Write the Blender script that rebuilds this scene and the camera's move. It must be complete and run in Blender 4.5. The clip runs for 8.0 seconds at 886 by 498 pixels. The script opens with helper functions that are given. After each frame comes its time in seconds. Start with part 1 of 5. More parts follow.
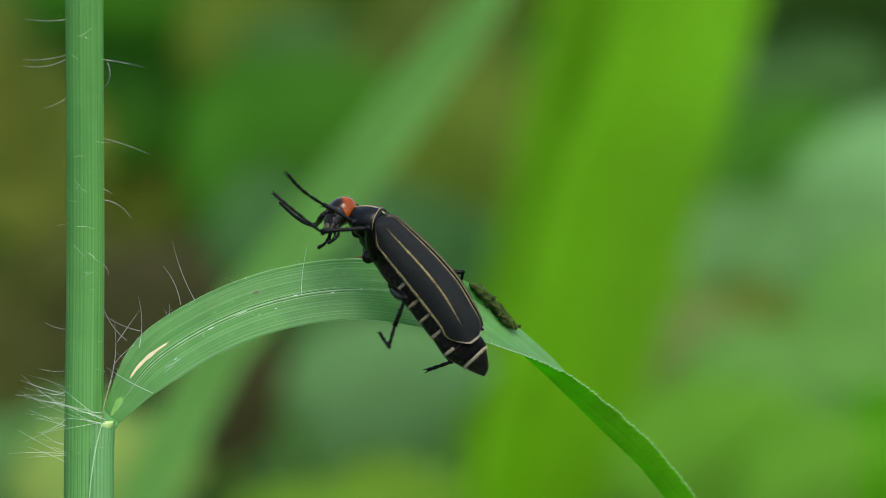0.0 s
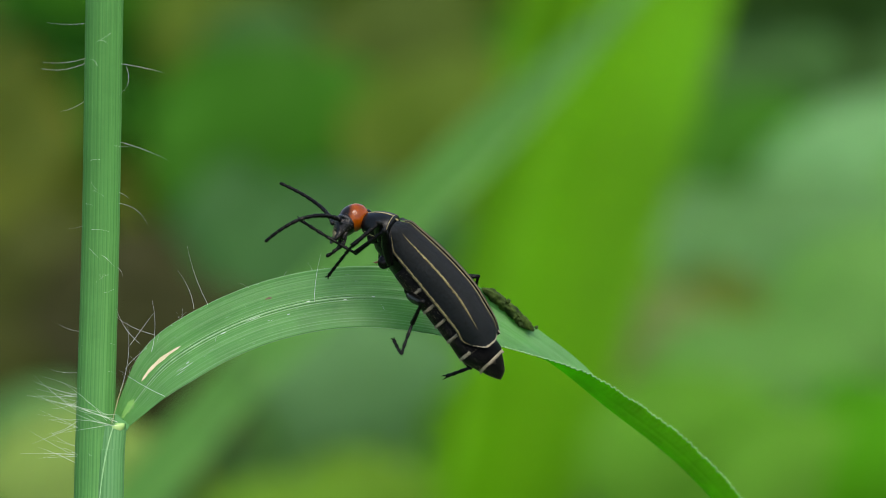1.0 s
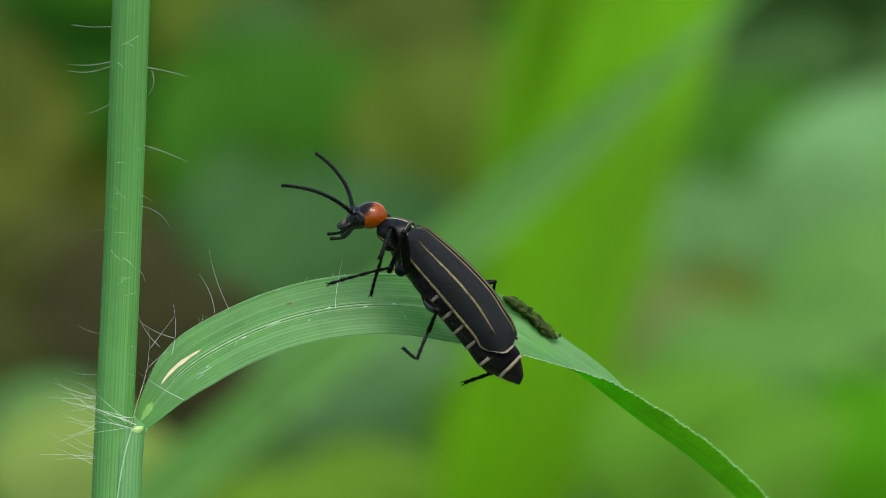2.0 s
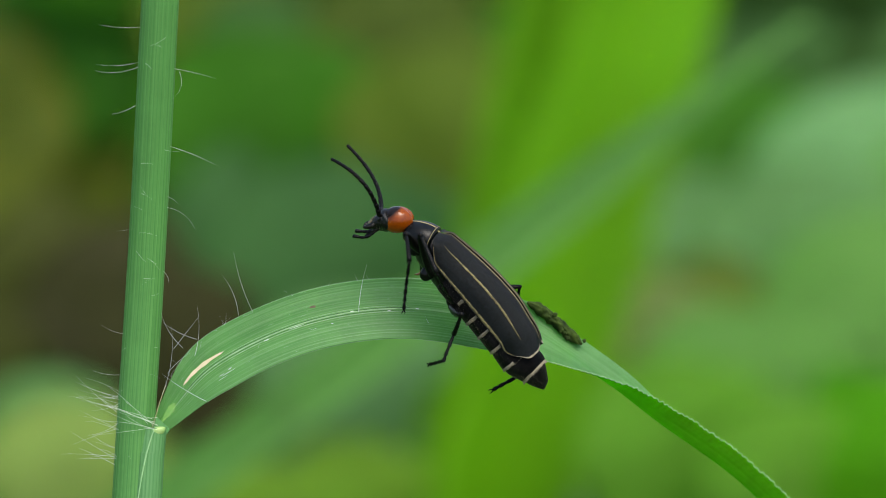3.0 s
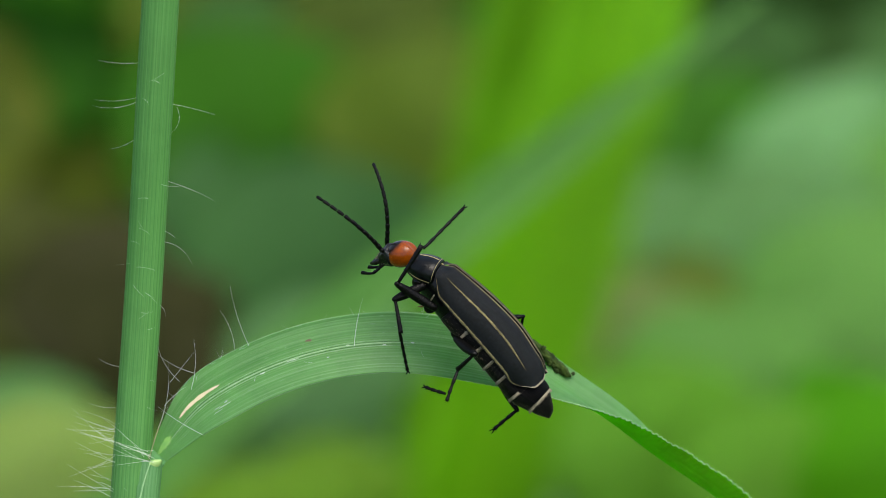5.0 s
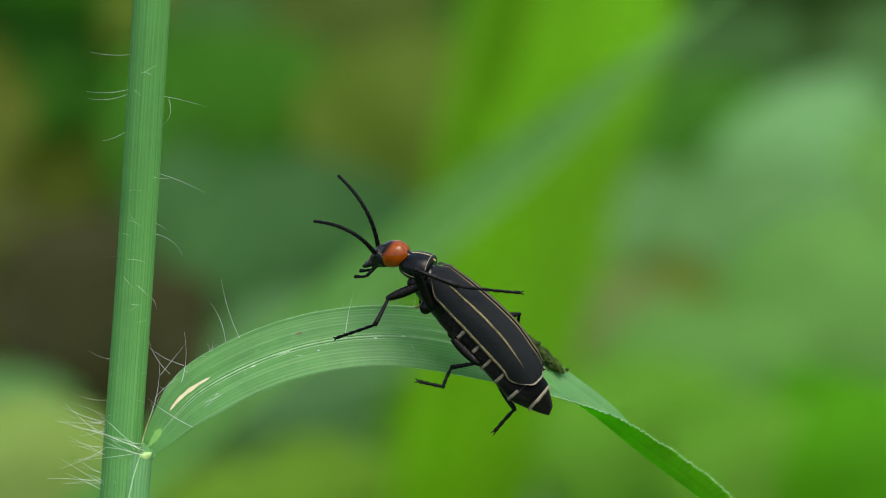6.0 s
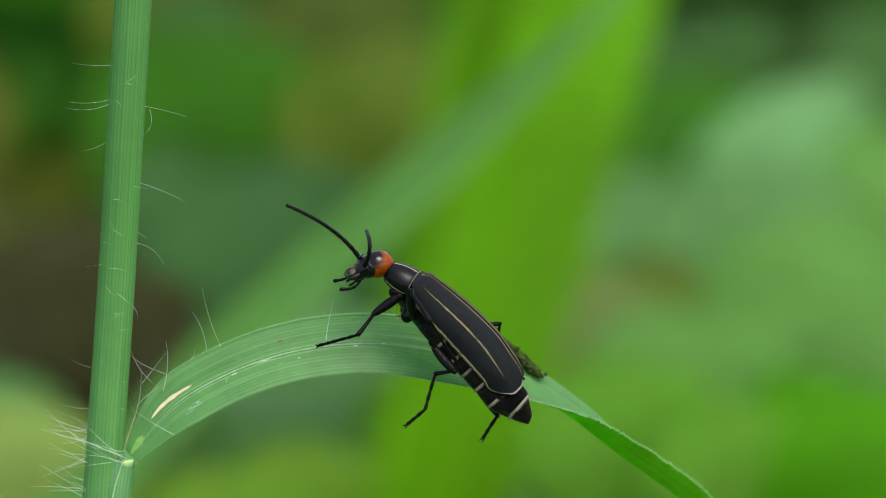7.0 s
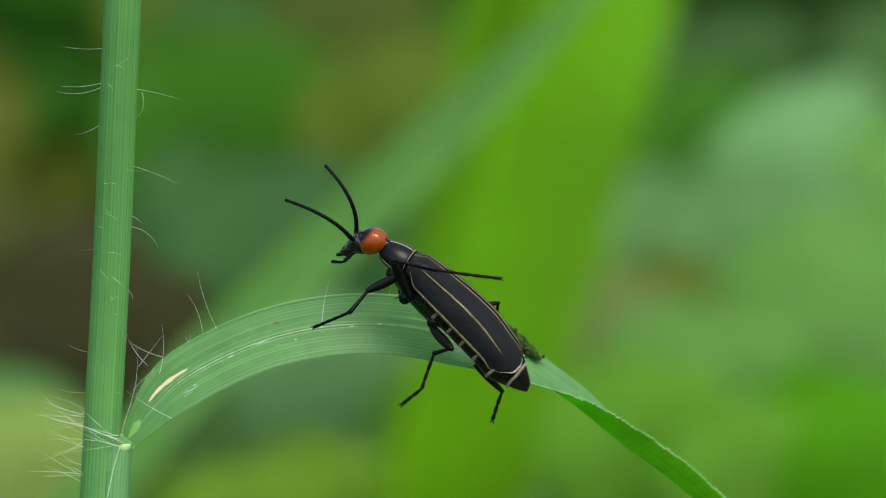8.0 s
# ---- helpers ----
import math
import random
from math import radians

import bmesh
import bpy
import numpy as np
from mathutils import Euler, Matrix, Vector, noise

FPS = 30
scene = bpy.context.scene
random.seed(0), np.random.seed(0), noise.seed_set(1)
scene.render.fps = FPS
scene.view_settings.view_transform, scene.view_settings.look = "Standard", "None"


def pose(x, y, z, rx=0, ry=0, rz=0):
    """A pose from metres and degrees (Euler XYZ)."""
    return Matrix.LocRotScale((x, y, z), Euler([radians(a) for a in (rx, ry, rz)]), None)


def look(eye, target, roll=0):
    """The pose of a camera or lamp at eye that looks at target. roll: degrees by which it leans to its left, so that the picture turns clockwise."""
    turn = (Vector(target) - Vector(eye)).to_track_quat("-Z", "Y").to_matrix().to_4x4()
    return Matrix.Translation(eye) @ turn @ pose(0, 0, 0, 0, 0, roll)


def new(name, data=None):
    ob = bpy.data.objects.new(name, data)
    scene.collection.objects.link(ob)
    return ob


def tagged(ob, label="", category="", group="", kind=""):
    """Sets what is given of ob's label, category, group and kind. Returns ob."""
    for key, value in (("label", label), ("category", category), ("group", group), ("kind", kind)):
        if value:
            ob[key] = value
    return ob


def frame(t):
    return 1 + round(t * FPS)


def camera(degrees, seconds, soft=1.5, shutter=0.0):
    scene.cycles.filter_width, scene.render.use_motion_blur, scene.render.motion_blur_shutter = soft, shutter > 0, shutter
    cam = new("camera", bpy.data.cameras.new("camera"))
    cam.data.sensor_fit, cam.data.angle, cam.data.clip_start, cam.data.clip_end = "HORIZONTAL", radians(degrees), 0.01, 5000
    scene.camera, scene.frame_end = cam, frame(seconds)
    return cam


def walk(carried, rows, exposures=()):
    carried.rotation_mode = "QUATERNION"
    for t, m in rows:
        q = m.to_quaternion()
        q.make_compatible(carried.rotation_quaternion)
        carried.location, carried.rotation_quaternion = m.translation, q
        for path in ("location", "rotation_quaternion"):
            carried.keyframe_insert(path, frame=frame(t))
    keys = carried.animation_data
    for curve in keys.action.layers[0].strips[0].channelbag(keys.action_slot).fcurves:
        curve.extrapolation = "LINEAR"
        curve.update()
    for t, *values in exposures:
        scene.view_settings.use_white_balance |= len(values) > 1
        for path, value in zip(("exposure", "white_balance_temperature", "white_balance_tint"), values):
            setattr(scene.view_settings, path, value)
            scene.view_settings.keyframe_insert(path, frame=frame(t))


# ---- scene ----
# Stage space: millimetres, x to the right, y away from the lens, z up, tilted so that the lens looks a little down.
MM = 0.001
TILT, HEIGHT = 16.0, 0.1
STAGE = Matrix.Translation((0, 0, HEIGHT)) @ pose(0, 0, 0, -TILT, 0, 0)


def stage(x, y, z, yaw, pitch):
    """A pose of the camera on the stage."""
    return STAGE @ pose(x * MM, y * MM, z * MM, 90 + pitch, 0, yaw)


def mm(x, y, z, rx=0, ry=0, rz=0):
    """A pose in millimetres and degrees."""
    return pose(x * MM, y * MM, z * MM, rx, ry, rz)


# ---- camera ----
cam = camera(15.262, 8.0, soft=0.8)
cam.data.dof.use_dof = True
cam.data.dof.focus_distance = 0.2146
cam.data.dof.aperture_fstop = 30.0
walk(cam, [
    (0, stage(-0.088, -215.009, 0.005, -0.000, -0.000)),
    (0.1, stage(0.389, -215.142, 0.105, -0.069, -0.022)),
    (0.2, stage(0.346, -215.274, 0.206, -0.137, -0.044)),
    (0.3, stage(0.283, -215.407, 0.306, -0.206, -0.066)),
    (0.4, stage(-0.100, -215.539, 0.407, -0.274, -0.088)),
    (0.5, stage(-0.703, -215.672, 0.507, -0.343, -0.110)),
    (0.6, stage(-1.155, -215.797, 0.597, -0.394, -0.129)),
    (0.7, stage(-1.348, -215.923, 0.686, -0.444, -0.148)),
    (0.8, stage(-1.260, -216.048, 0.776, -0.495, -0.168)),
    (0.9, stage(-1.223, -216.174, 0.865, -0.545, -0.187)),
    (1, stage(-1.265, -216.299, 0.955, -0.596, -0.206)),
    (1.5, stage(-0.712, -216.322, 1.589, -0.541, -0.344)),
    (3, stage(-1.258, -216.636, 2.131, -0.681, -0.486)),
    (3.1, stage(-1.581, -216.795, 2.223, -0.736, -0.519)),
    (3.2, stage(-1.726, -216.954, 2.350, -0.791, -0.552)),
    (3.3, stage(-1.834, -217.112, 2.549, -0.847, -0.585)),
    (3.4, stage(-2.193, -217.271, 3.319, -0.902, -0.618)),
    (3.5, stage(-2.695, -217.430, 4.125, -0.957, -0.651)),
    (3.6, stage(-2.882, -217.554, 4.757, -0.962, -0.664)),
    (3.7, stage(-2.926, -217.678, 4.853, -0.967, -0.677)),
    (3.8, stage(-2.685, -217.801, 5.020, -0.971, -0.689)),
    (3.9, stage(-2.586, -217.925, 4.974, -0.976, -0.702)),
    (4, stage(-2.773, -218.049, 5.141, -0.981, -0.715)),
    (4.1, stage(-2.701, -218.021, 5.209, -0.989, -0.717)),
    (4.2, stage(-2.701, -217.992, 5.312, -0.997, -0.718)),
    (4.3, stage(-2.665, -217.964, 5.237, -1.004, -0.720)),
    (4.4, stage(-2.665, -217.935, 5.234, -1.012, -0.721)),
    (4.5, stage(-2.522, -217.907, 5.266, -1.020, -0.723)),
    (4.6, stage(-2.424, -217.889, 5.244, -1.049, -0.721)),
    (4.7, stage(-2.398, -217.872, 5.257, -1.077, -0.720)),
    (5.8, stage(-2.397, -217.678, 4.655, -1.393, -0.703)),
    (5.9, stage(-2.514, -217.661, 4.597, -1.421, -0.702)),
    (6, stage(-2.559, -217.643, 4.610, -1.450, -0.700)),
    (6.1, stage(-2.505, -217.698, 4.412, -1.477, -0.685)),
    (6.2, stage(-2.522, -217.752, 4.215, -1.503, -0.670)),
    (6.3, stage(-2.610, -217.807, 3.802, -1.530, -0.655)),
    (6.4, stage(-2.592, -217.861, 3.712, -1.556, -0.640)),
    (6.5, stage(-1.859, -217.916, 3.407, -1.583, -0.625)),
    (6.6, stage(-0.506, -218.174, 3.684, -1.618, -0.630)),
    (6.7, stage(0.097, -218.432, 4.389, -1.653, -0.634)),
    (6.8, stage(-0.442, -218.689, 4.808, -1.688, -0.639)),
    (6.9, stage(-2.018, -218.947, 5.121, -1.723, -0.643)),
    (7, stage(-2.736, -219.205, 5.040, -1.758, -0.648)),
    (7.1, stage(-2.918, -219.001, 5.119, -1.718, -0.650)),
    (7.2, stage(-2.708, -218.797, 5.056, -1.679, -0.651)),
    (7.3, stage(-2.069, -218.593, 4.742, -1.639, -0.653)),
    (7.4, stage(-2.180, -218.389, 4.393, -1.600, -0.654)),
    (7.5, stage(-2.755, -218.185, 4.222, -1.560, -0.656)),
    (7.6, stage(-3.345, -218.303, 4.095, -1.549, -0.653)),
    (7.7, stage(-3.292, -218.420, 4.039, -1.538, -0.651)),
    (7.8, stage(-3.240, -218.538, 4.090, -1.528, -0.648)),
    (7.9, stage(-3.116, -218.655, 4.070, -1.517, -0.646)),
    (8, stage(-2.920, -218.773, 4.014, -1.506, -0.643)),
], exposures=[(0, 1.22, 6700, 9.5)])

# ---- light: a bright overcast sky, a broad soft sun high behind the lens ----
world = bpy.data.worlds.new("world")
scene.world = world
world.use_nodes = True
wn = world.node_tree.nodes
sky = wn.new("ShaderNodeTexSky")
sky.sky_type = "NISHITA"
sky.sun_disc = False
sky.sun_elevation, sky.sun_rotation = radians(62), radians(150)
sky.dust_density, sky.ozone_density = 3.5, 0.1
wn["Background"].inputs["Strength"].default_value = 0.15
world.node_tree.links.new(sky.outputs["Color"], wn["Background"].inputs["Color"])
sun = new("sun", bpy.data.lights.new("sun", "SUN"))
sun.data.energy, sun.data.angle, sun.data.color = 1.1, radians(24), (0.99, 0.98, 0.93)
sun.matrix_world = look((0.26, -0.32, 1.2), (0, 0, 0))


# ---- materials ----
def material(name, base, rough=0.5, spec=0.5, second=None, scale=900.0, detail=4.0, bump=0.0, bump_scale=3000.0,
             translucent=0.0, glow_tint=None):
    """A Principled surface with two-scale colour variation, fine relief and, for leaves, light let through."""
    m = bpy.data.materials.new(name)
    m.use_nodes = True
    nt = m.node_tree
    n, l = nt.nodes, nt.links
    b = n["Principled BSDF"]
    b.inputs["Roughness"].default_value = rough
    b.inputs["Specular IOR Level"].default_value = spec
    tc = n.new("ShaderNodeTexCoord")
    t1, t2 = n.new("ShaderNodeTexNoise"), n.new("ShaderNodeTexNoise")
    t1.inputs["Scale"].default_value, t1.inputs["Detail"].default_value = scale, detail
    t2.inputs["Scale"].default_value, t2.inputs["Detail"].default_value = scale * 7.3, 3.0
    for t in (t1, t2):
        l.new(tc.outputs["Object"], t.inputs["Vector"])
    add = n.new("ShaderNodeMath")
    add.operation = "MULTIPLY_ADD"
    l.new(t2.outputs["Fac"], add.inputs[0])
    add.inputs[1].default_value = 0.35
    l.new(t1.outputs["Fac"], add.inputs[2])
    ramp = n.new("ShaderNodeMapRange")
    ramp.inputs["From Min"].default_value, ramp.inputs["From Max"].default_value = 0.45, 0.9
    l.new(add.outputs[0], ramp.inputs["Value"])
    mix = n.new("ShaderNodeMix")
    mix.data_type = "RGBA"
    mix.inputs["A"].default_value = (*base, 1)
    mix.inputs["B"].default_value = (*(second or [c * 0.7 for c in base]), 1)
    l.new(ramp.outputs["Result"], mix.inputs["Factor"])
    colour = mix.outputs["Result"]
    l.new(colour, b.inputs["Base Color"])
    if bump:
        t3, bp = n.new("ShaderNodeTexNoise"), n.new("ShaderNodeBump")
        t3.inputs["Scale"].default_value, t3.inputs["Detail"].default_value = bump_scale, 4.0
        l.new(tc.outputs["Object"], t3.inputs["Vector"])
        bp.inputs["Strength"].default_value, bp.inputs["Distance"].default_value = bump, 0.00006
        l.new(t3.outputs["Fac"], bp.inputs["Height"])
        l.new(bp.outputs["Normal"], b.inputs["Normal"])
    if translucent:
        tr, ms = n.new("ShaderNodeBsdfTranslucent"), n.new("ShaderNodeMixShader")
        tint = n.new("ShaderNodeMix")
        tint.data_type, tint.blend_type = "RGBA", "MULTIPLY"
        tint.inputs["Factor"].default_value = 1.0
        l.new(colour, tint.inputs["A"])
        tint.inputs["B"].default_value = (*(glow_tint or (1.6, 1.5, 0.5)), 1)
        l.new(tint.outputs["Result"], tr.inputs["Color"])
        ms.inputs["Fac"].default_value = translucent
        l.new(b.outputs["BSDF"], ms.inputs[1])
        l.new(tr.outputs["BSDF"], ms.inputs[2])
        l.new(ms.outputs["Shader"], n["Material Output"].inputs["Surface"])
    return m


def veined(name, base, line, count, width, translucent, rough=0.42, spec=0.5, rare=0.0, ribs=0.0, phase=0.0):
    """Grass: parallel veins along the blade by its UV, over mottled green; ribs: dark grooves across the UV, starting at phase."""
    m = material(name, base, rough, spec, second=[c * 0.8 for c in base], scale=500, bump=0.25, bump_scale=9000,
                 translucent=translucent, glow_tint=(1.15, 1.55, 0.14))
    nt = m.node_tree
    n, l = nt.nodes, nt.links
    uv, rng = n.new("ShaderNodeUVMap"), n.new("ShaderNodeMapRange")
    heights = []
    for across, along, share in ((count, 0.3, 1.0), (count * 2.1, 0.7, 0.7), (count * 0.28, 0.15, 0.35)):
        mp, streak = n.new("ShaderNodeMapping"), n.new("ShaderNodeTexNoise")
        mp.inputs["Scale"].default_value = (along, across, 1)
        l.new(uv.outputs["UV"], mp.inputs["Vector"])
        streak.inputs["Scale"].default_value, streak.inputs["Detail"].default_value = 1.0, 1.0
        l.new(mp.outputs["Vector"], streak.inputs["Vector"])
        mad = n.new("ShaderNodeMath")
        mad.operation = "MULTIPLY_ADD"
        l.new(streak.outputs["Fac"], mad.inputs[0])
        mad.inputs[1].default_value = share / 2.05
        if heights:
            l.new(heights[-1].outputs[0], mad.inputs[2])
        else:
            mad.inputs[2].default_value = 0.0
        heights.append(mad)
    rng.interpolation_type = "SMOOTHSTEP"
    rng.inputs["From Min"].default_value, rng.inputs["From Max"].default_value = 0.5 + rare - width, 0.5 + rare + width
    rng.inputs["To Min"].default_value, rng.inputs["To Max"].default_value = 0.0, 0.9
    l.new(heights[-1].outputs[0], rng.inputs["Value"])
    mix = n.new("ShaderNodeMix")
    mix.data_type = "RGBA"
    old = [k for k in l if k.to_node == n["Principled BSDF"] and k.to_socket.name == "Base Color"][0].from_socket
    l.new(rng.outputs["Result"], mix.inputs["Factor"])
    l.new(old, mix.inputs["A"])
    mix.inputs["B"].default_value = (*line, 1)
    colour = mix.outputs["Result"]
    if ribs:
        sep, turn, wave, dip, groove = (n.new("ShaderNodeSeparateXYZ"), n.new("ShaderNodeMath"), n.new("ShaderNodeMath"), n.new("ShaderNodeMapRange"), n.new("ShaderNodeMix"))
        l.new(uv.outputs["UV"], sep.inputs[0])
        turn.operation, wave.operation = "MULTIPLY_ADD", "COSINE"
        l.new(sep.outputs["Y"], turn.inputs[0])
        turn.inputs[1].default_value, turn.inputs[2].default_value = math.tau * ribs, math.tau * phase
        l.new(turn.outputs[0], wave.inputs[0])
        dip.inputs["From Min"].default_value, dip.inputs["From Max"].default_value = -1.0, -0.35
        dip.inputs["To Min"].default_value, dip.inputs["To Max"].default_value = 0.62, 0.0
        l.new(wave.outputs[0], dip.inputs["Value"])
        groove.data_type = "RGBA"
        l.new(dip.outputs["Result"], groove.inputs["Factor"])
        l.new(colour, groove.inputs["A"])
        groove.inputs["B"].default_value = (base[0] * 0.45, base[1] * 0.68, base[2] * 0.6, 1)
        colour = groove.outputs["Result"]
    l.new(colour, n["Principled BSDF"].inputs["Base Color"])
    relief = n.new("ShaderNodeBump")
    relief.inputs["Strength"].default_value, relief.inputs["Distance"].default_value = 0.5, 0.00005
    l.new(heights[-1].outputs[0], relief.inputs["Height"])
    l.new(relief.outputs["Normal"], n["Principled BSDF"].inputs["Normal"])
    return m


LEAF = veined("grass_blade_green", (0.080, 0.248, 0.059), (0.200, 0.385, 0.160), 92, 0.075, 0.46, rare=0.045)
# yellower underside, its base also brightened to imitate light shining through
UNDER = veined("grass_blade_underside", (0.24, 0.57, 0.015), (0.26, 0.58, 0.03), 34, 0.12, 0.80, rough=0.5, spec=0.3)
STEM = veined("grass_stem_green", (0.074, 0.224, 0.055), (0.092, 0.250, 0.066), 60, 0.08, 0.12, rough=0.40, spec=0.25, rare=0.03, ribs=30)
SHEATH = veined("grass_sheath_green", (0.080, 0.222, 0.072), (0.100, 0.245, 0.088), 44, 0.08, 0.12, spec=0.3, ribs=26 * 0.75, phase=26 * 0.4)
RIB = material("pale_midrib", (0.26, 0.44, 0.22), 0.50, spec=0.3, second=(0.14, 0.30, 0.11), scale=1600)
SCAR = material("bleached_scar", (0.56, 0.49, 0.33), 0.6, second=(0.42, 0.40, 0.22), scale=1500)
SMEAR_GLINT = material("silver_smear_glint", (0.46, 0.60, 0.44), 0.40, scale=2500)
SPOT = material("brown_spot", (0.14, 0.12, 0.05), 0.7, scale=3000)
COLLAR = material("pale_collar", (0.30, 0.43, 0.16), 0.45, second=(0.17, 0.34, 0.08), scale=1500)
PALE = material("yellowish_leaf_base", (0.14, 0.31, 0.060), 0.45, second=(0.09, 0.255, 0.055), scale=1800)
GROOVE = material("dark_midrib_groove", (0.036, 0.135, 0.026), 0.5, spec=0.3, scale=2000)
LIGULE = material("dry_tan_edge", (0.26, 0.22, 0.10), 0.6, second=(0.16, 0.20, 0.08), scale=2500)
HAIR = material("white_hair", (0.88, 0.92, 0.88), 0.35, spec=0.6, scale=2000, translucent=0.4, glow_tint=(1, 1, 1))
BLACK = material("black_wing_case", (0.0016, 0.0028, 0.0034), 0.41, spec=0.28, second=(0.0075, 0.0120, 0.0155), scale=5200, detail=8.0, bump=0.85,
                 bump_scale=30000)
SHINY = material("glossy_black_shell", (0.0012, 0.0015, 0.0015), 0.15, spec=0.15, second=(0.0028, 0.0032, 0.0032), scale=1500, bump=0.22,
                 bump_scale=9000)
LIMB = material("black_leg_shell", (0.0010, 0.0012, 0.0012), 0.19, spec=0.085, second=(0.0030, 0.0030, 0.0027), scale=2500, bump=0.55,
                bump_scale=12000)
FADED = material("worn_hair_stripe", (0.205, 0.180, 0.088), 0.8, spec=0.1, second=(0.065, 0.055, 0.030), scale=3500, bump=1.0, bump_scale=16000)
CREAM = material("cream_hair_stripe", (0.30, 0.26, 0.13), 0.8, spec=0.1, second=(0.15, 0.12, 0.06), scale=6000, bump=1.0, bump_scale=16000)
FRINGE = material("grey_white_hair_band", (0.24, 0.22, 0.165), 0.8, spec=0.1, second=(0.17, 0.15, 0.10), scale=6000, bump=1.0, bump_scale=16000)
SATIN = material("satin_black_shield", (0.0012, 0.0017, 0.0019), 0.27, spec=0.15, second=(0.0040, 0.0052, 0.0056), scale=2200, bump=0.28,
                 bump_scale=13000)
GLOSS = material("glossy_black_face", (0.0012, 0.0014, 0.0014), 0.11, spec=0.24, second=(0.003, 0.0027, 0.0022), scale=3500, bump=1.0, bump_scale=7000)
LIP = material("yellowish_lip", (0.15, 0.125, 0.055), 0.5, second=(0.030, 0.025, 0.014), scale=4500, bump=0.8, bump_scale=9000)
JAW = material("grey_brown_mouthpart", (0.0075, 0.0068, 0.005), 0.20, spec=0.2, second=(0.004, 0.004, 0.003), scale=4200, bump=0.8, bump_scale=9000)
ORANGE = material("orange_head_shell", (0.215, 0.046, 0.0008), 0.07, spec=0.22, second=(0.10, 0.017, 0.0005), scale=900, bump=0.25,
                  bump_scale=9000)


def dark_brow(m, first, last):
    """Black pigment that runs over the brow and fades into the orange behind."""
    n, l = m.node_tree.nodes, m.node_tree.links
    tc, dot, tex, add, rng, mix = (n.new("ShaderNodeTexCoord"), n.new("ShaderNodeVectorMath"), n.new("ShaderNodeTexNoise"), n.new("ShaderNodeMath"),
                                   n.new("ShaderNodeMapRange"), n.new("ShaderNodeMix"))
    dot.operation = "DOT_PRODUCT"
    dot.inputs[1].default_value = (1000.0, 0, 1300.0)
    l.new(tc.outputs["Object"], dot.inputs[0])
    tex.inputs["Scale"].default_value = 1800.0
    l.new(tc.outputs["Object"], tex.inputs["Vector"])
    add.operation = "MULTIPLY_ADD"
    l.new(tex.outputs["Fac"], add.inputs[0])
    add.inputs[1].default_value = 0.5
    l.new(dot.outputs["Value"], add.inputs[2])
    rng.interpolation_type = "SMOOTHSTEP"
    rng.inputs["From Min"].default_value, rng.inputs["From Max"].default_value = first, last
    l.new(add.outputs[0], rng.inputs["Value"])
    mix.data_type = "RGBA"
    old = [k for k in l if k.to_node == n["Principled BSDF"] and k.to_socket.name == "Base Color"][0].from_socket
    l.new(rng.outputs["Result"], mix.inputs["Factor"])
    l.new(old, mix.inputs["A"])
    mix.inputs["B"].default_value = (0.006, 0.004, 0.003, 1)
    l.new(mix.outputs["Result"], n["Principled BSDF"].inputs["Base Color"])


dark_brow(ORANGE, 1.80, 2.45)
EYE = material("dark_grey_eye", (0.004, 0.005, 0.006), 0.20, spec=0.28, second=(0.008, 0.009, 0.010), scale=3000, bump=0.6, bump_scale=26000)
PLATE = material("black_belly_plate", (0.0016, 0.0018, 0.0018), 0.45, spec=0.06, second=(0.0045, 0.0046, 0.0044), scale=2600, bump=1.0, bump_scale=9000)
CLAW = material("amber_claw", (0.26, 0.09, 0.03), 0.4, scale=3000)
FRASS = material("dark_green_frass", (0.004, 0.010, 0.003), 0.8, spec=0.12, second=(0.040, 0.070, 0.010), scale=1300, bump=1.0, bump_scale=5000)
SOIL = material("mossy_soil", (0.030, 0.075, 0.020), 0.9, spec=0.05, second=(0.055, 0.125, 0.035), scale=9, bump=1.0, bump_scale=400)


# ---- mesh helpers ----
def part(name, bm, mat, parent=None, label="", m=None):
    """One mesh object from a bmesh in millimetres, under its thing or part."""
    me = bpy.data.meshes.new(name)
    bmesh.ops.recalc_face_normals(bm, faces=bm.faces)
    bmesh.ops.scale(bm, vec=(MM, MM, MM), verts=bm.verts)
    for f in bm.faces:
        f.smooth = True
    bm.to_mesh(me)
    bm.free()
    me.materials.append(mat)
    ob = new(name, me)
    if parent:
        ob.parent = parent
    if m is not None:
        ob.matrix_basis = m
    if label:
        ob["label"] = label
    return ob


def thing(name, label, category, m=None, group="", kind=""):
    ob = new(name)
    ob.empty_display_size = 0.002
    if m is not None:
        ob.matrix_basis = m
    return tagged(ob, label, category, group, kind)


def rings(bm, loops, cap=True, close=True):
    """Skins rings of points, end to end."""
    vs = [[bm.verts.new(p) for p in r] for r in loops]
    k = len(vs[0])
    for a, b in zip(vs, vs[1:]):
        for i in range(k if close else k - 1):
            j = (i + 1) % k
            bm.faces.new((a[i], a[j], b[j], b[i]))
    if cap:
        bm.faces.new(vs[0])
        bm.faces.new(vs[-1])
    return vs


def tube(bm, points, radii, sides=10, flat=1.0, up=(0.13, 0.2, 1)):
    """A tapering tube along points."""
    pts = [Vector(p) for p in points]
    loops = []
    for i, p in enumerate(pts):
        d = (pts[min(i + 1, len(pts) - 1)] - pts[max(i - 1, 0)]).normalized()
        a = d.cross(Vector(up)).normalized()
        b = a.cross(d)
        r = radii[i] if hasattr(radii, "__len__") else radii
        loops.append([p + a * (r * math.cos(q)) + b * (r * flat * math.sin(q)) for q in (math.tau * k / sides for k in range(sides))])
    rings(bm, loops)
    return bm


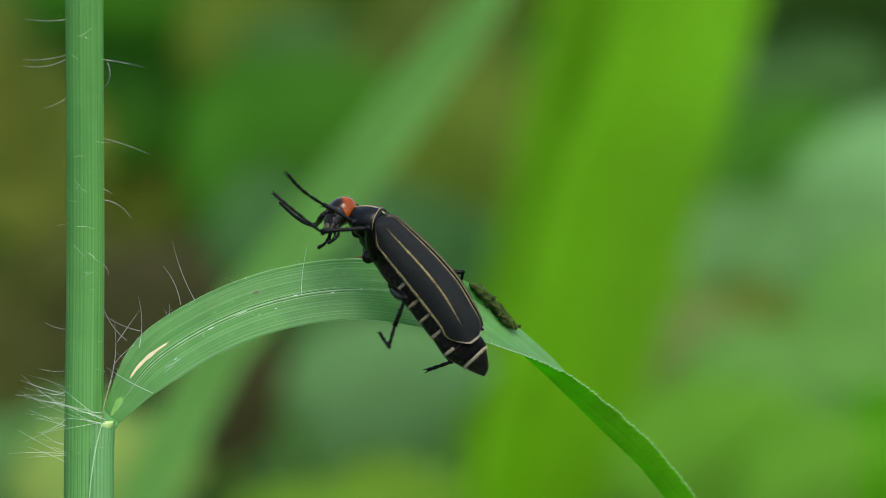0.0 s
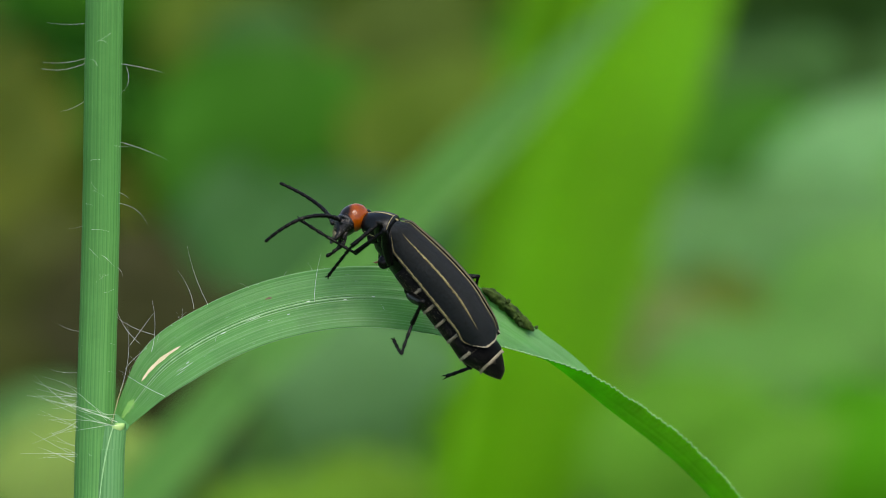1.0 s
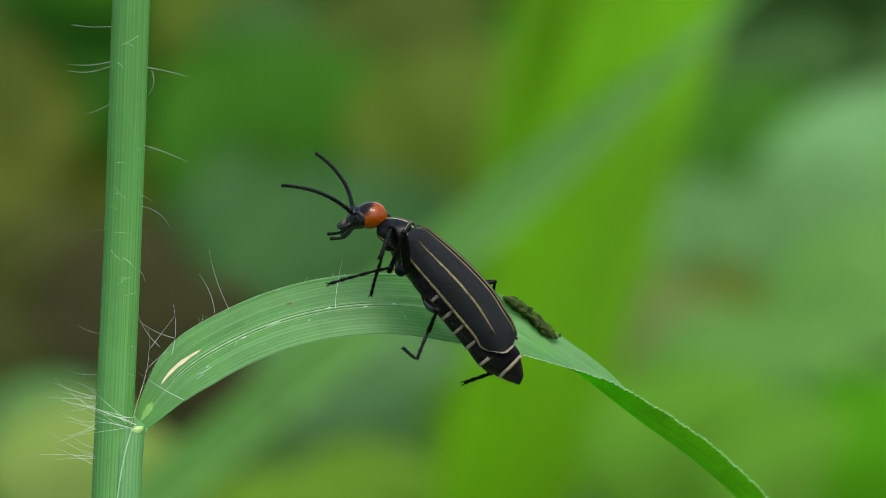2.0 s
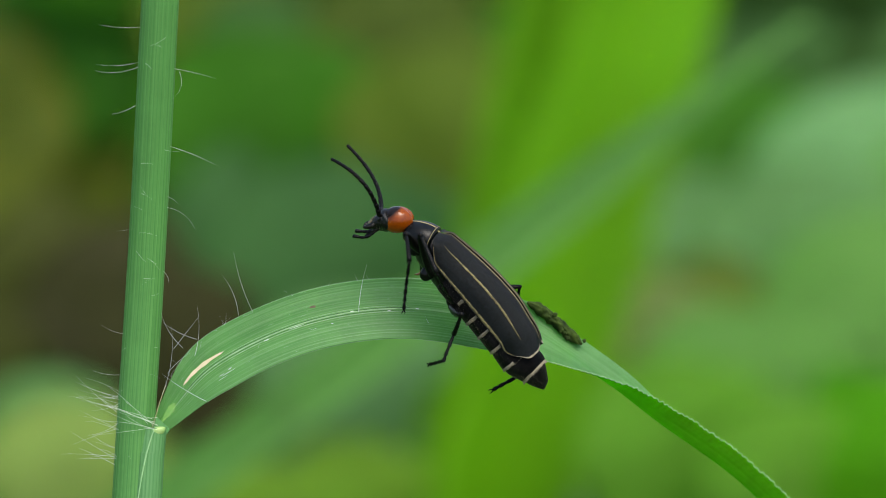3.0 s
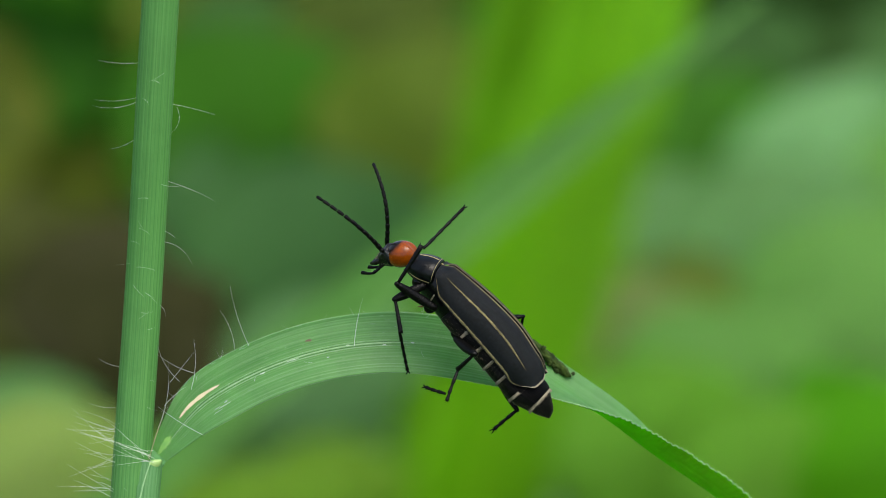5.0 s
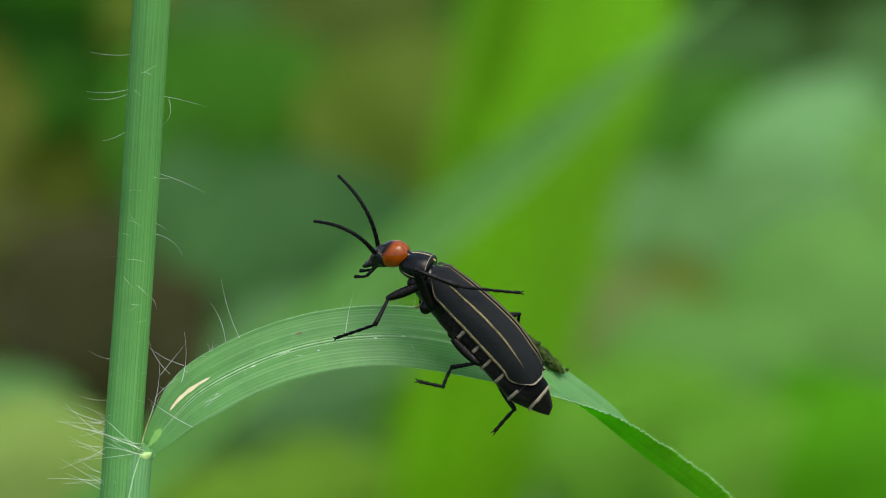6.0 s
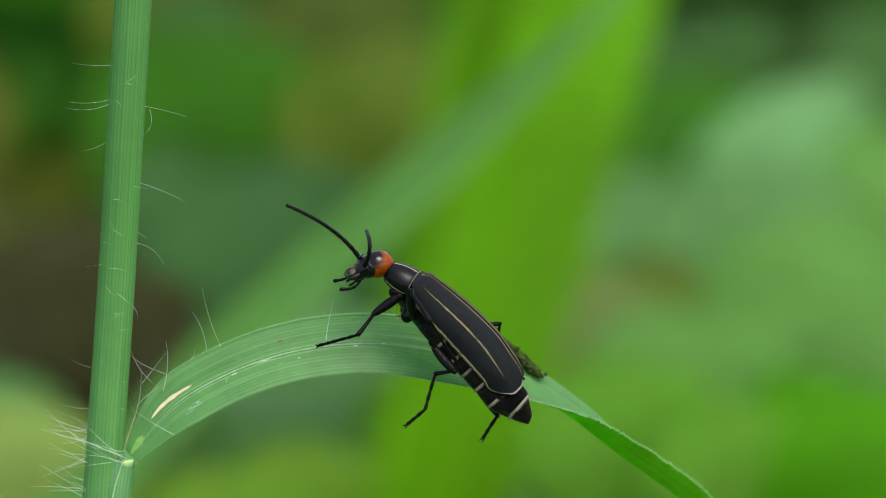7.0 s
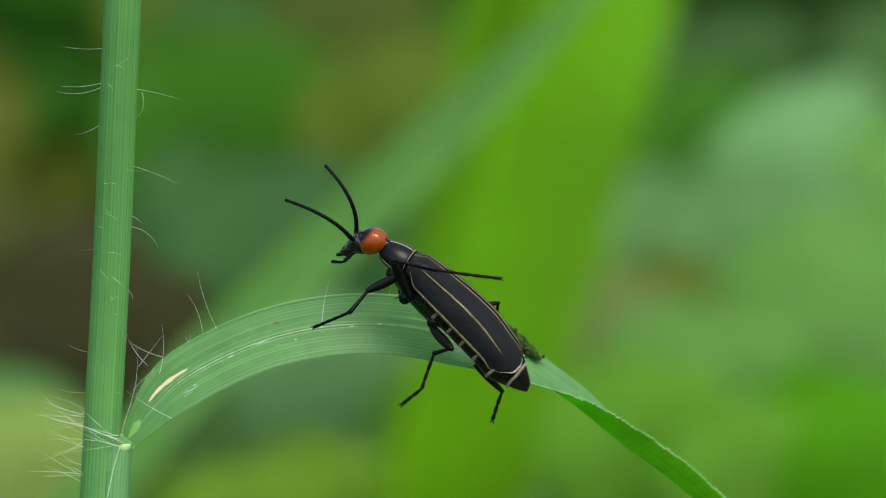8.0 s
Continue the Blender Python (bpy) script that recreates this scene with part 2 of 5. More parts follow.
def spline(ctrl, n):
    """Points of a smooth curve through control points."""
    c = [Vector(p) for p in ctrl]
    c = [2 * c[0] - c[1]] + c + [2 * c[-1] - c[-2]]
    out = []
    for i in range(n):
        u = i / (n - 1) * (len(c) - 3)
        k = min(int(u), len(c) - 4)
        t = u - k
        a, b, d, e = c[k:k + 4]
        out.append(0.5 * (2 * b + (d - a) * t + (2 * a - 5 * b + 4 * d - e) * t * t + (3 * b - a - 3 * d + e) * t ** 3))
    return out


def ball(bm, centre, radii, turn=None, seg=20, ring=12, shape=None):
    """An ellipsoid, reshaped by an optional function of its unit point."""
    made = bmesh.ops.create_uvsphere(bm, u_segments=seg, v_segments=ring, radius=1.0)["verts"]
    for v in made:
        p = shape(v.co.copy()) if shape else v.co
        p = Vector((p[0] * radii[0], p[1] * radii[1], p[2] * radii[2]))
        v.co = (turn @ p if turn else p) + Vector(centre)
    return bm


def smooth(a, b, x):
    t = min(1, max(0, (x - a) / (b - a)))
    return t * t * (3 - 2 * t)


# ---- the ground and the far plants ----
def bank(y):
    """Height of the ground, in metres: level under the grass, then a bank that falls away behind it."""
    return -0.45 * smooth(0.10, 1.10, y)


def ground():
    bm = bmesh.new()
    n = 150
    grid = {}
    for i in range(n + 1):
        for j in range(n + 1):
            u, v = 2 * i / n - 1, 2 * j / n - 1
            x, y = 40 * u ** 5 + 1.2 * u, 40 * v ** 5 + 1.2 * v
            z = (0.010 * noise.noise((x * 6, y * 6, 2)) + 0.004 * noise.noise((x * 30, y * 30, 5))) * (1 if abs(x) < 3 else 2) - 0.006 + bank(y)
            grid[i, j] = bm.verts.new((x * 1000, y * 1000, z * 1000))
    for i in range(n):
        for j in range(n):
            bm.faces.new((grid[i, j], grid[i + 1, j], grid[i + 1, j + 1], grid[i, j + 1]))
    tagged(part("ground", bm, SOIL), "mossy brown soil between the weeds, out of focus", "ground", kind="structure")


def to_stage(across, up, y):
    """The place on the stage, y millimetres behind the beetle, in line with the point (across, up) of the beetle's plane, in millimetres."""
    k = (214.4 + y) / 214.4
    return Vector((across * k, y, up * k))


def ground_z(y):
    """Stage height of the ground at a stage depth."""
    c, s = math.cos(radians(TILT)), math.sin(radians(TILT))
    z = (s * y - HEIGHT / MM) / c
    for step in range(12):
        z = (s * y - HEIGHT / MM + bank((y * c + z * s) * MM) / MM) / c
    return z


def leaf_material(name, base, translucent=0.35):
    return material(name, base, 0.6, 0.12, second=[c * 0.62 for c in base], scale=15, translucent=translucent, glow_tint=(1.2, 1.3, 0.5))


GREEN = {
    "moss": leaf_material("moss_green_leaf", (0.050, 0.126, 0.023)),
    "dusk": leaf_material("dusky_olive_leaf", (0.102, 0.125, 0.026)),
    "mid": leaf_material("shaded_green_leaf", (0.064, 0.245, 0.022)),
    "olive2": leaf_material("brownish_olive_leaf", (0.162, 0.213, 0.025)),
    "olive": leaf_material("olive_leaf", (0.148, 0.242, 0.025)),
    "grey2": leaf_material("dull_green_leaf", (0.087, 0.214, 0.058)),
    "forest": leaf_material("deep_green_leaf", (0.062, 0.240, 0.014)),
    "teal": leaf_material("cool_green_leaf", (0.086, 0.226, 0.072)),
    # blackish brown that puts the low gap's shade into the leaf colour
    "shade": leaf_material("shade_brown_leaf", (0.064, 0.068, 0.022)),
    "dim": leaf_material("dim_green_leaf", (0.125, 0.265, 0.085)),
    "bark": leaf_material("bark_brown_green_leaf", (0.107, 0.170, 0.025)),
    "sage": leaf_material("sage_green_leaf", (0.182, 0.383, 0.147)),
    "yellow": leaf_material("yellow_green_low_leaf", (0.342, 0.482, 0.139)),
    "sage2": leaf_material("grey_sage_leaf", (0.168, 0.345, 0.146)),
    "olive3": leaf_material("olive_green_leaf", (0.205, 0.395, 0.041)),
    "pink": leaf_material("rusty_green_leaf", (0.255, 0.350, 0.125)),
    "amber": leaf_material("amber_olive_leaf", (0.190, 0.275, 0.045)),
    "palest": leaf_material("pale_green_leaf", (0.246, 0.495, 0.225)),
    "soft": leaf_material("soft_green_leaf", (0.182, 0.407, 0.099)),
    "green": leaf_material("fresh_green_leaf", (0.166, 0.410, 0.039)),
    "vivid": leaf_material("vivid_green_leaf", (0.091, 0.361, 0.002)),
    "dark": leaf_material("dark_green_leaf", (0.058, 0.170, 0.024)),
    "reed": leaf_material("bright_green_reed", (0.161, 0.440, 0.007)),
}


def broad_leaf(at, length, width, spin, lean, shade, label, dry=False):
    """A broad leaf on a thin stalk that goes down to the ground."""
    m = STAGE @ Matrix.Translation(at * MM)
    ob = thing("broad_leaf_plant", label, "leaf", m, "broad leaves behind the grass")
    bm = bmesh.new()
    n, k = 14, 8
    turn = Euler((radians(-lean), radians(spin), 0)).to_matrix()
    rows = []
    for i in range(n + 1):
        u = i / n
        w = width * 0.5 * (math.sin(math.pi * u ** 0.8) ** 0.8 if 0 < u < 1 else 0.02)
        row = []
        for j in range(-k, k + 1):
            v = j / k
            p = Vector((v * w, -0.06 * width * (1 - v * v) + 0.03 * width * math.sin(9 * u + 2 * v), (u - 0.5) * length))
            row.append(turn @ p)
        rows.append(row)
    rings(bm, rows, cap=False, close=False)
    bmesh.ops.solidify(bm, geom=bm.faces[:], thickness=0.5)
    part("leaf", bm, GREEN[shade], ob)
    bm = bmesh.new()
    foot = Vector((at.x, at.y, ground_z(at.y) - 6)) - at
    a = turn @ Vector((0, 0, -0.48 * length))
    tube(bm, spline([a, a * 0.5 + foot * 0.5 + Vector((4, 3, 0)), foot], 10), [1.2 + 0.1 * i for i in range(10)], 8)
    part("stalk", bm, GREEN["olive" if dry else "dark"], ob)
    return ob


def far_leaves():
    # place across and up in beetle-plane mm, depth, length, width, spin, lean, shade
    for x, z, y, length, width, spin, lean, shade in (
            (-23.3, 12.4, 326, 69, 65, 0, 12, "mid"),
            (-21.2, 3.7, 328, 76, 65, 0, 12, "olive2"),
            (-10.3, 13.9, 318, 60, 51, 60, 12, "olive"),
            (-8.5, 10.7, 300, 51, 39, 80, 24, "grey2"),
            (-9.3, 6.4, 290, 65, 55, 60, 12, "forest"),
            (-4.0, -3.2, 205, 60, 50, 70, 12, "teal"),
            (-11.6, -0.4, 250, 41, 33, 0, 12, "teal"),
            # the three darkest leaves stand in for a shadowed gap at lower left
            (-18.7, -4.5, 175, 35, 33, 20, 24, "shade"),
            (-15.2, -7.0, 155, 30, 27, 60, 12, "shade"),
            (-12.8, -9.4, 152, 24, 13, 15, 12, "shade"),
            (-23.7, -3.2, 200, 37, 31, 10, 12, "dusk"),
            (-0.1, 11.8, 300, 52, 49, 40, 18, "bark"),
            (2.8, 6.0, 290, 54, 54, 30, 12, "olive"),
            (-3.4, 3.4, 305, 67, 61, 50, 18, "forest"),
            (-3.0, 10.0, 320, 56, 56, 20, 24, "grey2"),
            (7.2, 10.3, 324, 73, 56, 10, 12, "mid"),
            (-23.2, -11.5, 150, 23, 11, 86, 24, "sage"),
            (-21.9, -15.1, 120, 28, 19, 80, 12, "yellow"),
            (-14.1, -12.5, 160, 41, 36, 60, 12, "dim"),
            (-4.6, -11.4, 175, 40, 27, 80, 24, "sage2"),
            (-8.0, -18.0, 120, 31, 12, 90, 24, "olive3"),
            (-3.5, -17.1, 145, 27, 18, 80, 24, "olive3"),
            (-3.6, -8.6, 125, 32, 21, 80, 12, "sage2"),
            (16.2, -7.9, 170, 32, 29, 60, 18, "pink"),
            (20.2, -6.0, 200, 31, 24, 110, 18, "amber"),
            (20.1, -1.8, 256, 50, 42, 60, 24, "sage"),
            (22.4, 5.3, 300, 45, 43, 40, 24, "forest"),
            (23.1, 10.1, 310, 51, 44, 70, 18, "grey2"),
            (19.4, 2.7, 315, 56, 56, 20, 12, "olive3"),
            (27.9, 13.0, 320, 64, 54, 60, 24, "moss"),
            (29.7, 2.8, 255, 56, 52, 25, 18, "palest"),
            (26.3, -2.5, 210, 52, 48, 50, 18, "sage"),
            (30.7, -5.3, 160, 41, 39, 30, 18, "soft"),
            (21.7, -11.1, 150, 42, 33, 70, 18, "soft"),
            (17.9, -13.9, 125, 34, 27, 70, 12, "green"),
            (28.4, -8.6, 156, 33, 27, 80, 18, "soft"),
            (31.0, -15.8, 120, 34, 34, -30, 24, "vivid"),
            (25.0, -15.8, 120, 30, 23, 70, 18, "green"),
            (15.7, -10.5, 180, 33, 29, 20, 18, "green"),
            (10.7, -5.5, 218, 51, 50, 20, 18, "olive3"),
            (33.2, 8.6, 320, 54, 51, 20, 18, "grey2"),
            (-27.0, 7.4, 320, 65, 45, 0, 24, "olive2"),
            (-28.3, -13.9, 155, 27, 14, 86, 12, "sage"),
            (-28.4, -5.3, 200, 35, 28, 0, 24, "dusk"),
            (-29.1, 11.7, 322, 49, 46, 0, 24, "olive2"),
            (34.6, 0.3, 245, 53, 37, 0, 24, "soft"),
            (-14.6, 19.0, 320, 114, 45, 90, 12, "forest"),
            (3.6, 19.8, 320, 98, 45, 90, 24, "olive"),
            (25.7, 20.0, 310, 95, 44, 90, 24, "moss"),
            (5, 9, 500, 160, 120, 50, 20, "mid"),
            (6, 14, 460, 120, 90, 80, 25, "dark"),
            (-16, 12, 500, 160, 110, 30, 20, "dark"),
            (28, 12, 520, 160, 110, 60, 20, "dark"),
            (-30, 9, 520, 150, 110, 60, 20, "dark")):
        label = {"dusk": "blurred dusky olive leaf in the shade", "moss": "blurred moss green leaf among the weeds",
                 "mid": "blurred mid-green broad leaf on a thin stalk", "olive2": "blurred brownish olive leaf among the weeds",
                 "olive": "blurred olive leaf among the weeds", "grey2": "blurred dull green broad leaf on a thin stalk",
                 "forest": "blurred deep green broad leaf on a thin stalk", "teal": "blurred dark bluish green leaf in the shade",
                 "shade": "leaf coloured dark to stand in for shade near the ground", "dim": "blurred dim green leaf low among the weeds",
                 "bark": "blurred brown-green leaf among the weeds", "sage": "blurred sage green broad leaf on a thin stalk",
                 "yellow": "blurred yellow-green leaf low on the ground", "sage2": "blurred greyish green leaf low among the weeds",
                 "olive3": "blurred yellowish green leaf among the weeds", "pink": "blurred rusty pale green leaf among the weeds",
                 "amber": "blurred brownish yellow-green leaf among the weeds", "palest": "blurred pale green broad leaf on a thin stalk",
                 "soft": "blurred soft green broad leaf on a thin stalk", "green": "blurred fresh green leaf low among the weeds",
                 "vivid": "blurred vivid green broad leaf near the ground", "dark": "blurred dark green broad leaf in the shade"}[shade]
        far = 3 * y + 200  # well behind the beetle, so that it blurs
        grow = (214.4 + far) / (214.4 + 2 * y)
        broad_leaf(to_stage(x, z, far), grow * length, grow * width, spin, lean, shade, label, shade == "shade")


def blade_mesh(points, width, fold, facing):
    """A long folded grass blade along points; facing: its broad side's direction."""
    bm = bmesh.new()
    rows = []
    for i, p in enumerate(points):
        d = (points[min(i + 1, len(points) - 1)] - points[max(i - 1, 0)]).normalized()
        a = d.cross(Vector(facing)).normalized()
        b = a.cross(d)
        w = width(i / (len(points) - 1)) * 0.5
        rows.append([p + a * (w * v) - b * (fold * w * (1 - abs(v))) for v in (-1, -0.75, -0.5, -0.25, -0.08, 0, 0.08, 0.25, 0.5, 0.75, 1)])
    rings(bm, rows, cap=False, close=False)
    bmesh.ops.solidify(bm, geom=bm.faces[:], thickness=0.25)
    return bm


def wide_blades():
    y = 680
    foot = Vector((12, y, ground_z(y) - 5))
    for name, ctrl, wide, mat in (
            ("reed_blade", [foot, to_stage(6.4, -16, y), to_stage(10.9, 0, y + 8), to_stage(16.6, 17, y + 24), to_stage(23, 34, y + 60)], 38, "reed"),
            ("reed_blade", [foot + Vector((-8, 30, 4)), to_stage(6.0, -8, y + 44), to_stage(8.9, 4, y + 52), to_stage(11.4, 19, y + 60), to_stage(12.5, 36, y + 88)], 38, "mid2")):
        ob = thing(name, "broad bright green grass blade, out of focus", "grass blade", STAGE @ Matrix.Translation(foot * MM), "broad blades behind")
        pts = [p - foot for p in spline(ctrl, 30)]
        part("blade", blade_mesh(pts, lambda u: wide * (0.75 + 0.35 * math.sin(math.pi * min(1, u * 0.9 + 0.1))), 0.12, (0.25, -1, 0.1)), GREEN[mat], ob)
        rib = bmesh.new()
        tube(rib, [p + Vector((0, -0.1, 0)) for p in pts], [1.2] * 30, 8)
        part("midrib", rib, GREEN["reed"], ob)


GREEN["mid2"] = leaf_material("yellow_green_leaf", (0.138, 0.370, 0.008))


BEND = 41.2  # millimetres from the narrow blade's foot to where it bends


def swaying_blade():
    """The narrow blade that swings behind the leaf; its foot is the pivot, its upper half bends further."""
    ob = thing("narrow_grass_blade", "narrow green grass blade swaying behind, out of focus", "grass blade")

    def stretch(name, first, last, width, parent):
        pts = [Vector((0, 0.00033 * z * z, z)) for z in (first + (last - first) * i / 29 for i in range(30))]
        ob = part(name, blade_mesh(pts, width, 0.25, (0.2, -1, 0.25)), SWAY_GREEN, parent)
        rib = bmesh.new()
        tube(rib, [p + Vector((0, -0.15, 0)) for p in pts], [0.3] * 30, 8)
        part("midrib", rib, SWAY_GREEN, ob)
        return ob
    stretch("lower_blade", -56, BEND + 2, lambda u: 8.4, ob)
    upper = stretch("upper_blade", -2, 102, lambda u: 8.7 * (1 - 0.9 * smooth(0.45, 1.02, u)), ob)
    return ob, upper


SWAY_GREEN = leaf_material("soft_green_blade", (0.190, 0.430, 0.120))
SWAY_FOOT = to_stage(-22, -21.2, 300)

# ---- the grass plant that bears the beetle ----
PIVOT = Vector((-22.5, 0, -100.0))  # foot of the stem on the stage
SPINE = spline([(-21.7, 0.5, -11.0), (-18.3, 0.2, -6.9), (-12.1, 0, -3.7), (-5.2, 0, -2.62), (1.3, 0.6, -4.03), (6.10, 1.3, -7.30),
                (10.43, 2.6, -11.23), (15.62, 5, -15.84), (20.75, 8, -22.20), (25.0, 11, -30.82)], 121)


def leaf_frame(s):
    """Midrib point, tangent and the directions of the near and the far half of the leaf at s in 0..1."""
    i = min(118, max(1, int(s * 120)))
    c = SPINE[round(s * 120)] if abs(s * 120 - round(s * 120)) < 1e-6 else SPINE[int(s * 120)].lerp(SPINE[min(120, int(s * 120) + 1)], s * 120 % 1)
    d = (SPINE[i + 1] - SPINE[i - 1]).lerp(SPINE[i + 2 if i < 118 else 120] - SPINE[i], min(1, max(0, s * 120 - i))).normalized()
    down = Vector((d.z, 0, -d.x)).normalized()
    if down.z > 0:
        down = -down

    def across(angle):
        v = math.cos(radians(angle)) * down + math.sin(radians(angle)) * Vector((0, -1, 0))
        return (v - d * v.dot(d)).normalized()
    # flat by the stem, folded to an open gutter beyond the beetle
    return c, d, across(16 + 126 * smooth(0.36, 0.72, s)), across(196 + 32 * smooth(0.42, 0.52, s) + 30 * smooth(0.60, 0.74, s))


def leaf_width(s):
    return (3.98 + 0.10 * smooth(0.12, 0.26, s) * (1 - smooth(0.40, 0.47, s))) * (0.20 + 0.80 * smooth(-0.05, 0.13, s)) * (1 - 0.20 * smooth(0.45, 0.7, s)) * (1 - 0.97 * smooth(0.80, 1.03, s))


CUTS = [41, 43, 45, 47, 49, 51, 53]  # where the leaf bends, behind the beetle
REST = (-6.0, 5.0)  # droop and yaw of the built leaf's tip


def leaf_bend(droop, yaw, c=120.0):
    """The poses of the leaf's slices and, last, of its tip, each bent a little more than the one before, as far as column c."""
    m, poses = Matrix(), []
    for cut in CUTS:
        h = SPINE[cut] - PIVOT
        k = min(1, max(0, (c - cut + 1) / 2)) / len(CUTS)
        m = m @ mm(*h, 0, droop * k, yaw * k) @ mm(*-h)
        poses.append(m)
    return poses


def leaf_point(s, v, lift=0.0):
    """A point on the leaf's upper side: v from -1 at the far edge to 1 at the near edge."""
    c, d, near, far = leaf_frame(s)
    w = leaf_width(s) * 0.5
    k = smooth(-0.25, 0.25, v)
    way = near if v > 0 else far
    nrm = (near.cross(d) * k - far.cross(d) * (1 - k)).normalized()
    ridge = 0.022 * noise.noise((v * 26, s * 0.8, 4.2)) + 0.03 * math.exp(-(v / 0.06) ** 2)
    wave = (0.06 * noise.noise((s * 55, 3.0, 0.5)) + 0.075 * noise.noise((s * 190, 1.0, 2.5)) + 0.06 * math.sin(s * 855 + 2 * noise.noise((s * 60, 2, 8)))) * smooth(0.35, 0.5, s) * smooth(0.45, 1, v)
    arch = 0.10 * w * (1 - v * v)
    p = c + way * (w * abs(v) * (1 + wave * 0.4)) - nrm * (arch - ridge - lift - wave * 0.6) - PIVOT
    return leaf_bend(*REST, s * 120)[-1] @ (p * MM) / MM if s * 120 > CUTS[0] - 1 else p


def leaf_sheet(first, last, fine, k, tuck=False):
    """A stretch of the leaf: its upper skin, its underside and the rim between them, with UV."""
    bm = bmesh.new()
    uvl = bm.loops.layers.uv.new("UVMap")
    cols = [first + i / fine for i in range((last - first) * fine + 1)]
    if tuck:  # a hair's breadth that slips under the slice before it
        cols[0] -= 0.05
    skins = []
    for lift in (0.0, -0.09):
        skins.append([[bm.verts.new(leaf_point(c / 120, 2 * j / k - 1, lift - (0.008 if tuck and i == 0 else 0))) for j in range(k + 1)] for i, c in enumerate(cols)])

    def face(quad, index, uvs):
        f = bm.faces.new(quad)
        f.material_index = index
        for lp, uv in zip(f.loops, uvs):
            lp[uvl].uv = uv
    for index, vs in enumerate(skins):
        for i in range(len(cols) - 1):
            for j in range(k):
                ring = ((i, j), (i + 1, j), (i + 1, j + 1), (i, j + 1))
                face([vs[a][b] for a, b in ring], index, [(cols[a] / 20, b / k) for a, b in ring])
    a, b = skins
    for i in range(len(cols) - 1):
        for j in (0, k):
            face((a[i][j], a[i + 1][j], b[i + 1][j], b[i][j]), 0, [(cols[i] / 20, j / k)] * 4)
    return bm


def leaf_blade(plant):
    leaf = part("leaf_blade", leaf_sheet(0, CUTS[0], 2, 88), LEAF, plant, "arching grass leaf with pale parallel veins")
    slices = [part("leaf_slice", leaf_sheet(a, b, 5, 88, True), LEAF, plant) for a, b in zip(CUTS, CUTS[1:])]
    tip = part("leaf_tip", leaf_sheet(CUTS[-1], 120, 5, 48, True), LEAF, plant, "drooping twisted half of the leaf with a wavy edge")
    for ob in (leaf, tip, *slices):
        ob.data.materials.append(UNDER)
    stretches = [(-1.0, 8, CUTS[0], leaf), (1.0, 8, CUTS[0], leaf), (1.0, CUTS[-1], 118, tip)]
    stretches += [(v, a, b, ob) for a, b, ob in zip(CUTS, CUTS[1:], slices) for v in ((-1.0, 1.0) if a < 47 else (1.0,))]
    for v, first, last, parent in stretches:
        bm = bmesh.new()
        tube(bm, [leaf_point(i / 600, v, -0.04) for i in range(5 * first, 5 * last + 1)], 0.030, 6)
        part("leaf_margin", bm, RIB, parent, "pale finely toothed leaf margin")
    # pale midrib, its whitish sheen put into the colour, and lesser pale streaks lying on the blade
    for name, v, half, s0, s1, mat in (("midrib", 0.0, 0.024, 0.01, 0.34, RIB), ("groove", -0.045, 0.016, 0.03, 0.34, GROOVE), ("groove", 0.045, 0.010, 0.05, 0.34, GROOVE), ("pale_vein", 0.085, 0.013, 0.03, 0.335, RIB),
                                       ("pale_vein", -0.10, 0.010, 0.05, 0.335, RIB)):
        bm = bmesh.new()
        rows = []
        for i in range(71):
            s = s0 + (s1 - s0) * i / 70
            h = half * (0.6 + 0.6 * noise.noise((s * 40, v * 9, 1)) ** 2 + 0.3) * min(1, 8 * min(i, 70 - i) / 70 + 0.1)
            rows.append([leaf_point(s, v + h * q, 0.012 + 0.014 * (1 - q * q)) for q in (-1, -0.4, 0.4, 1)])
        rings(bm, rows, cap=False, close=False)
        part(name, bm, mat, leaf)
    patch(leaf, "bleached_scar", 0.060, 0.126, -0.34, 0.080, SCAR, "long cream bleached scar", 0.10)
    patch(leaf, "pale_base", 0.002, 0.034, -0.05, 0.30, PALE, "yellowish base of the leaf", -0.12)
    patch(leaf, "brown_spot", 0.222, 0.229, -0.44, 0.045, SPOT, "tiny brown spot")
    rnd = random.Random(17)
    for i in range(34):
        s, v = rnd.uniform(0.03, 0.325), rnd.uniform(-0.92, 0.92)
        patch(leaf, "silvery_fleck", s, s + rnd.uniform(0.001, 0.007), v, rnd.uniform(0.003, 0.008), RIB, "")
    # dried smears near the base, then glints of the midrib painted as pale marks
    for s, v, ln, h in ((0.108, 0.47, 0.020, 0.010), (0.100, 0.54, 0.016, 0.008), (0.104, 0.42, 0.010, 0.009), (0.120, 0.38, 0.005, 0.022), (0.196, 0.04, 0.016, 0.012), (0.168, 0.09, 0.006, 0.02),
                        (0.262, -0.03, 0.004, 0.02), (0.30, 0.06, 0.004, 0.018), (0.24, 0.25, 0.003, 0.015), (0.33, -0.02, 0.004, 0.02)):
        patch(leaf, "smear_and_glint", s, s + ln, v, h, SMEAR_GLINT, "silvery mark for dried smears and painted midrib glints")
    return slices + [tip]


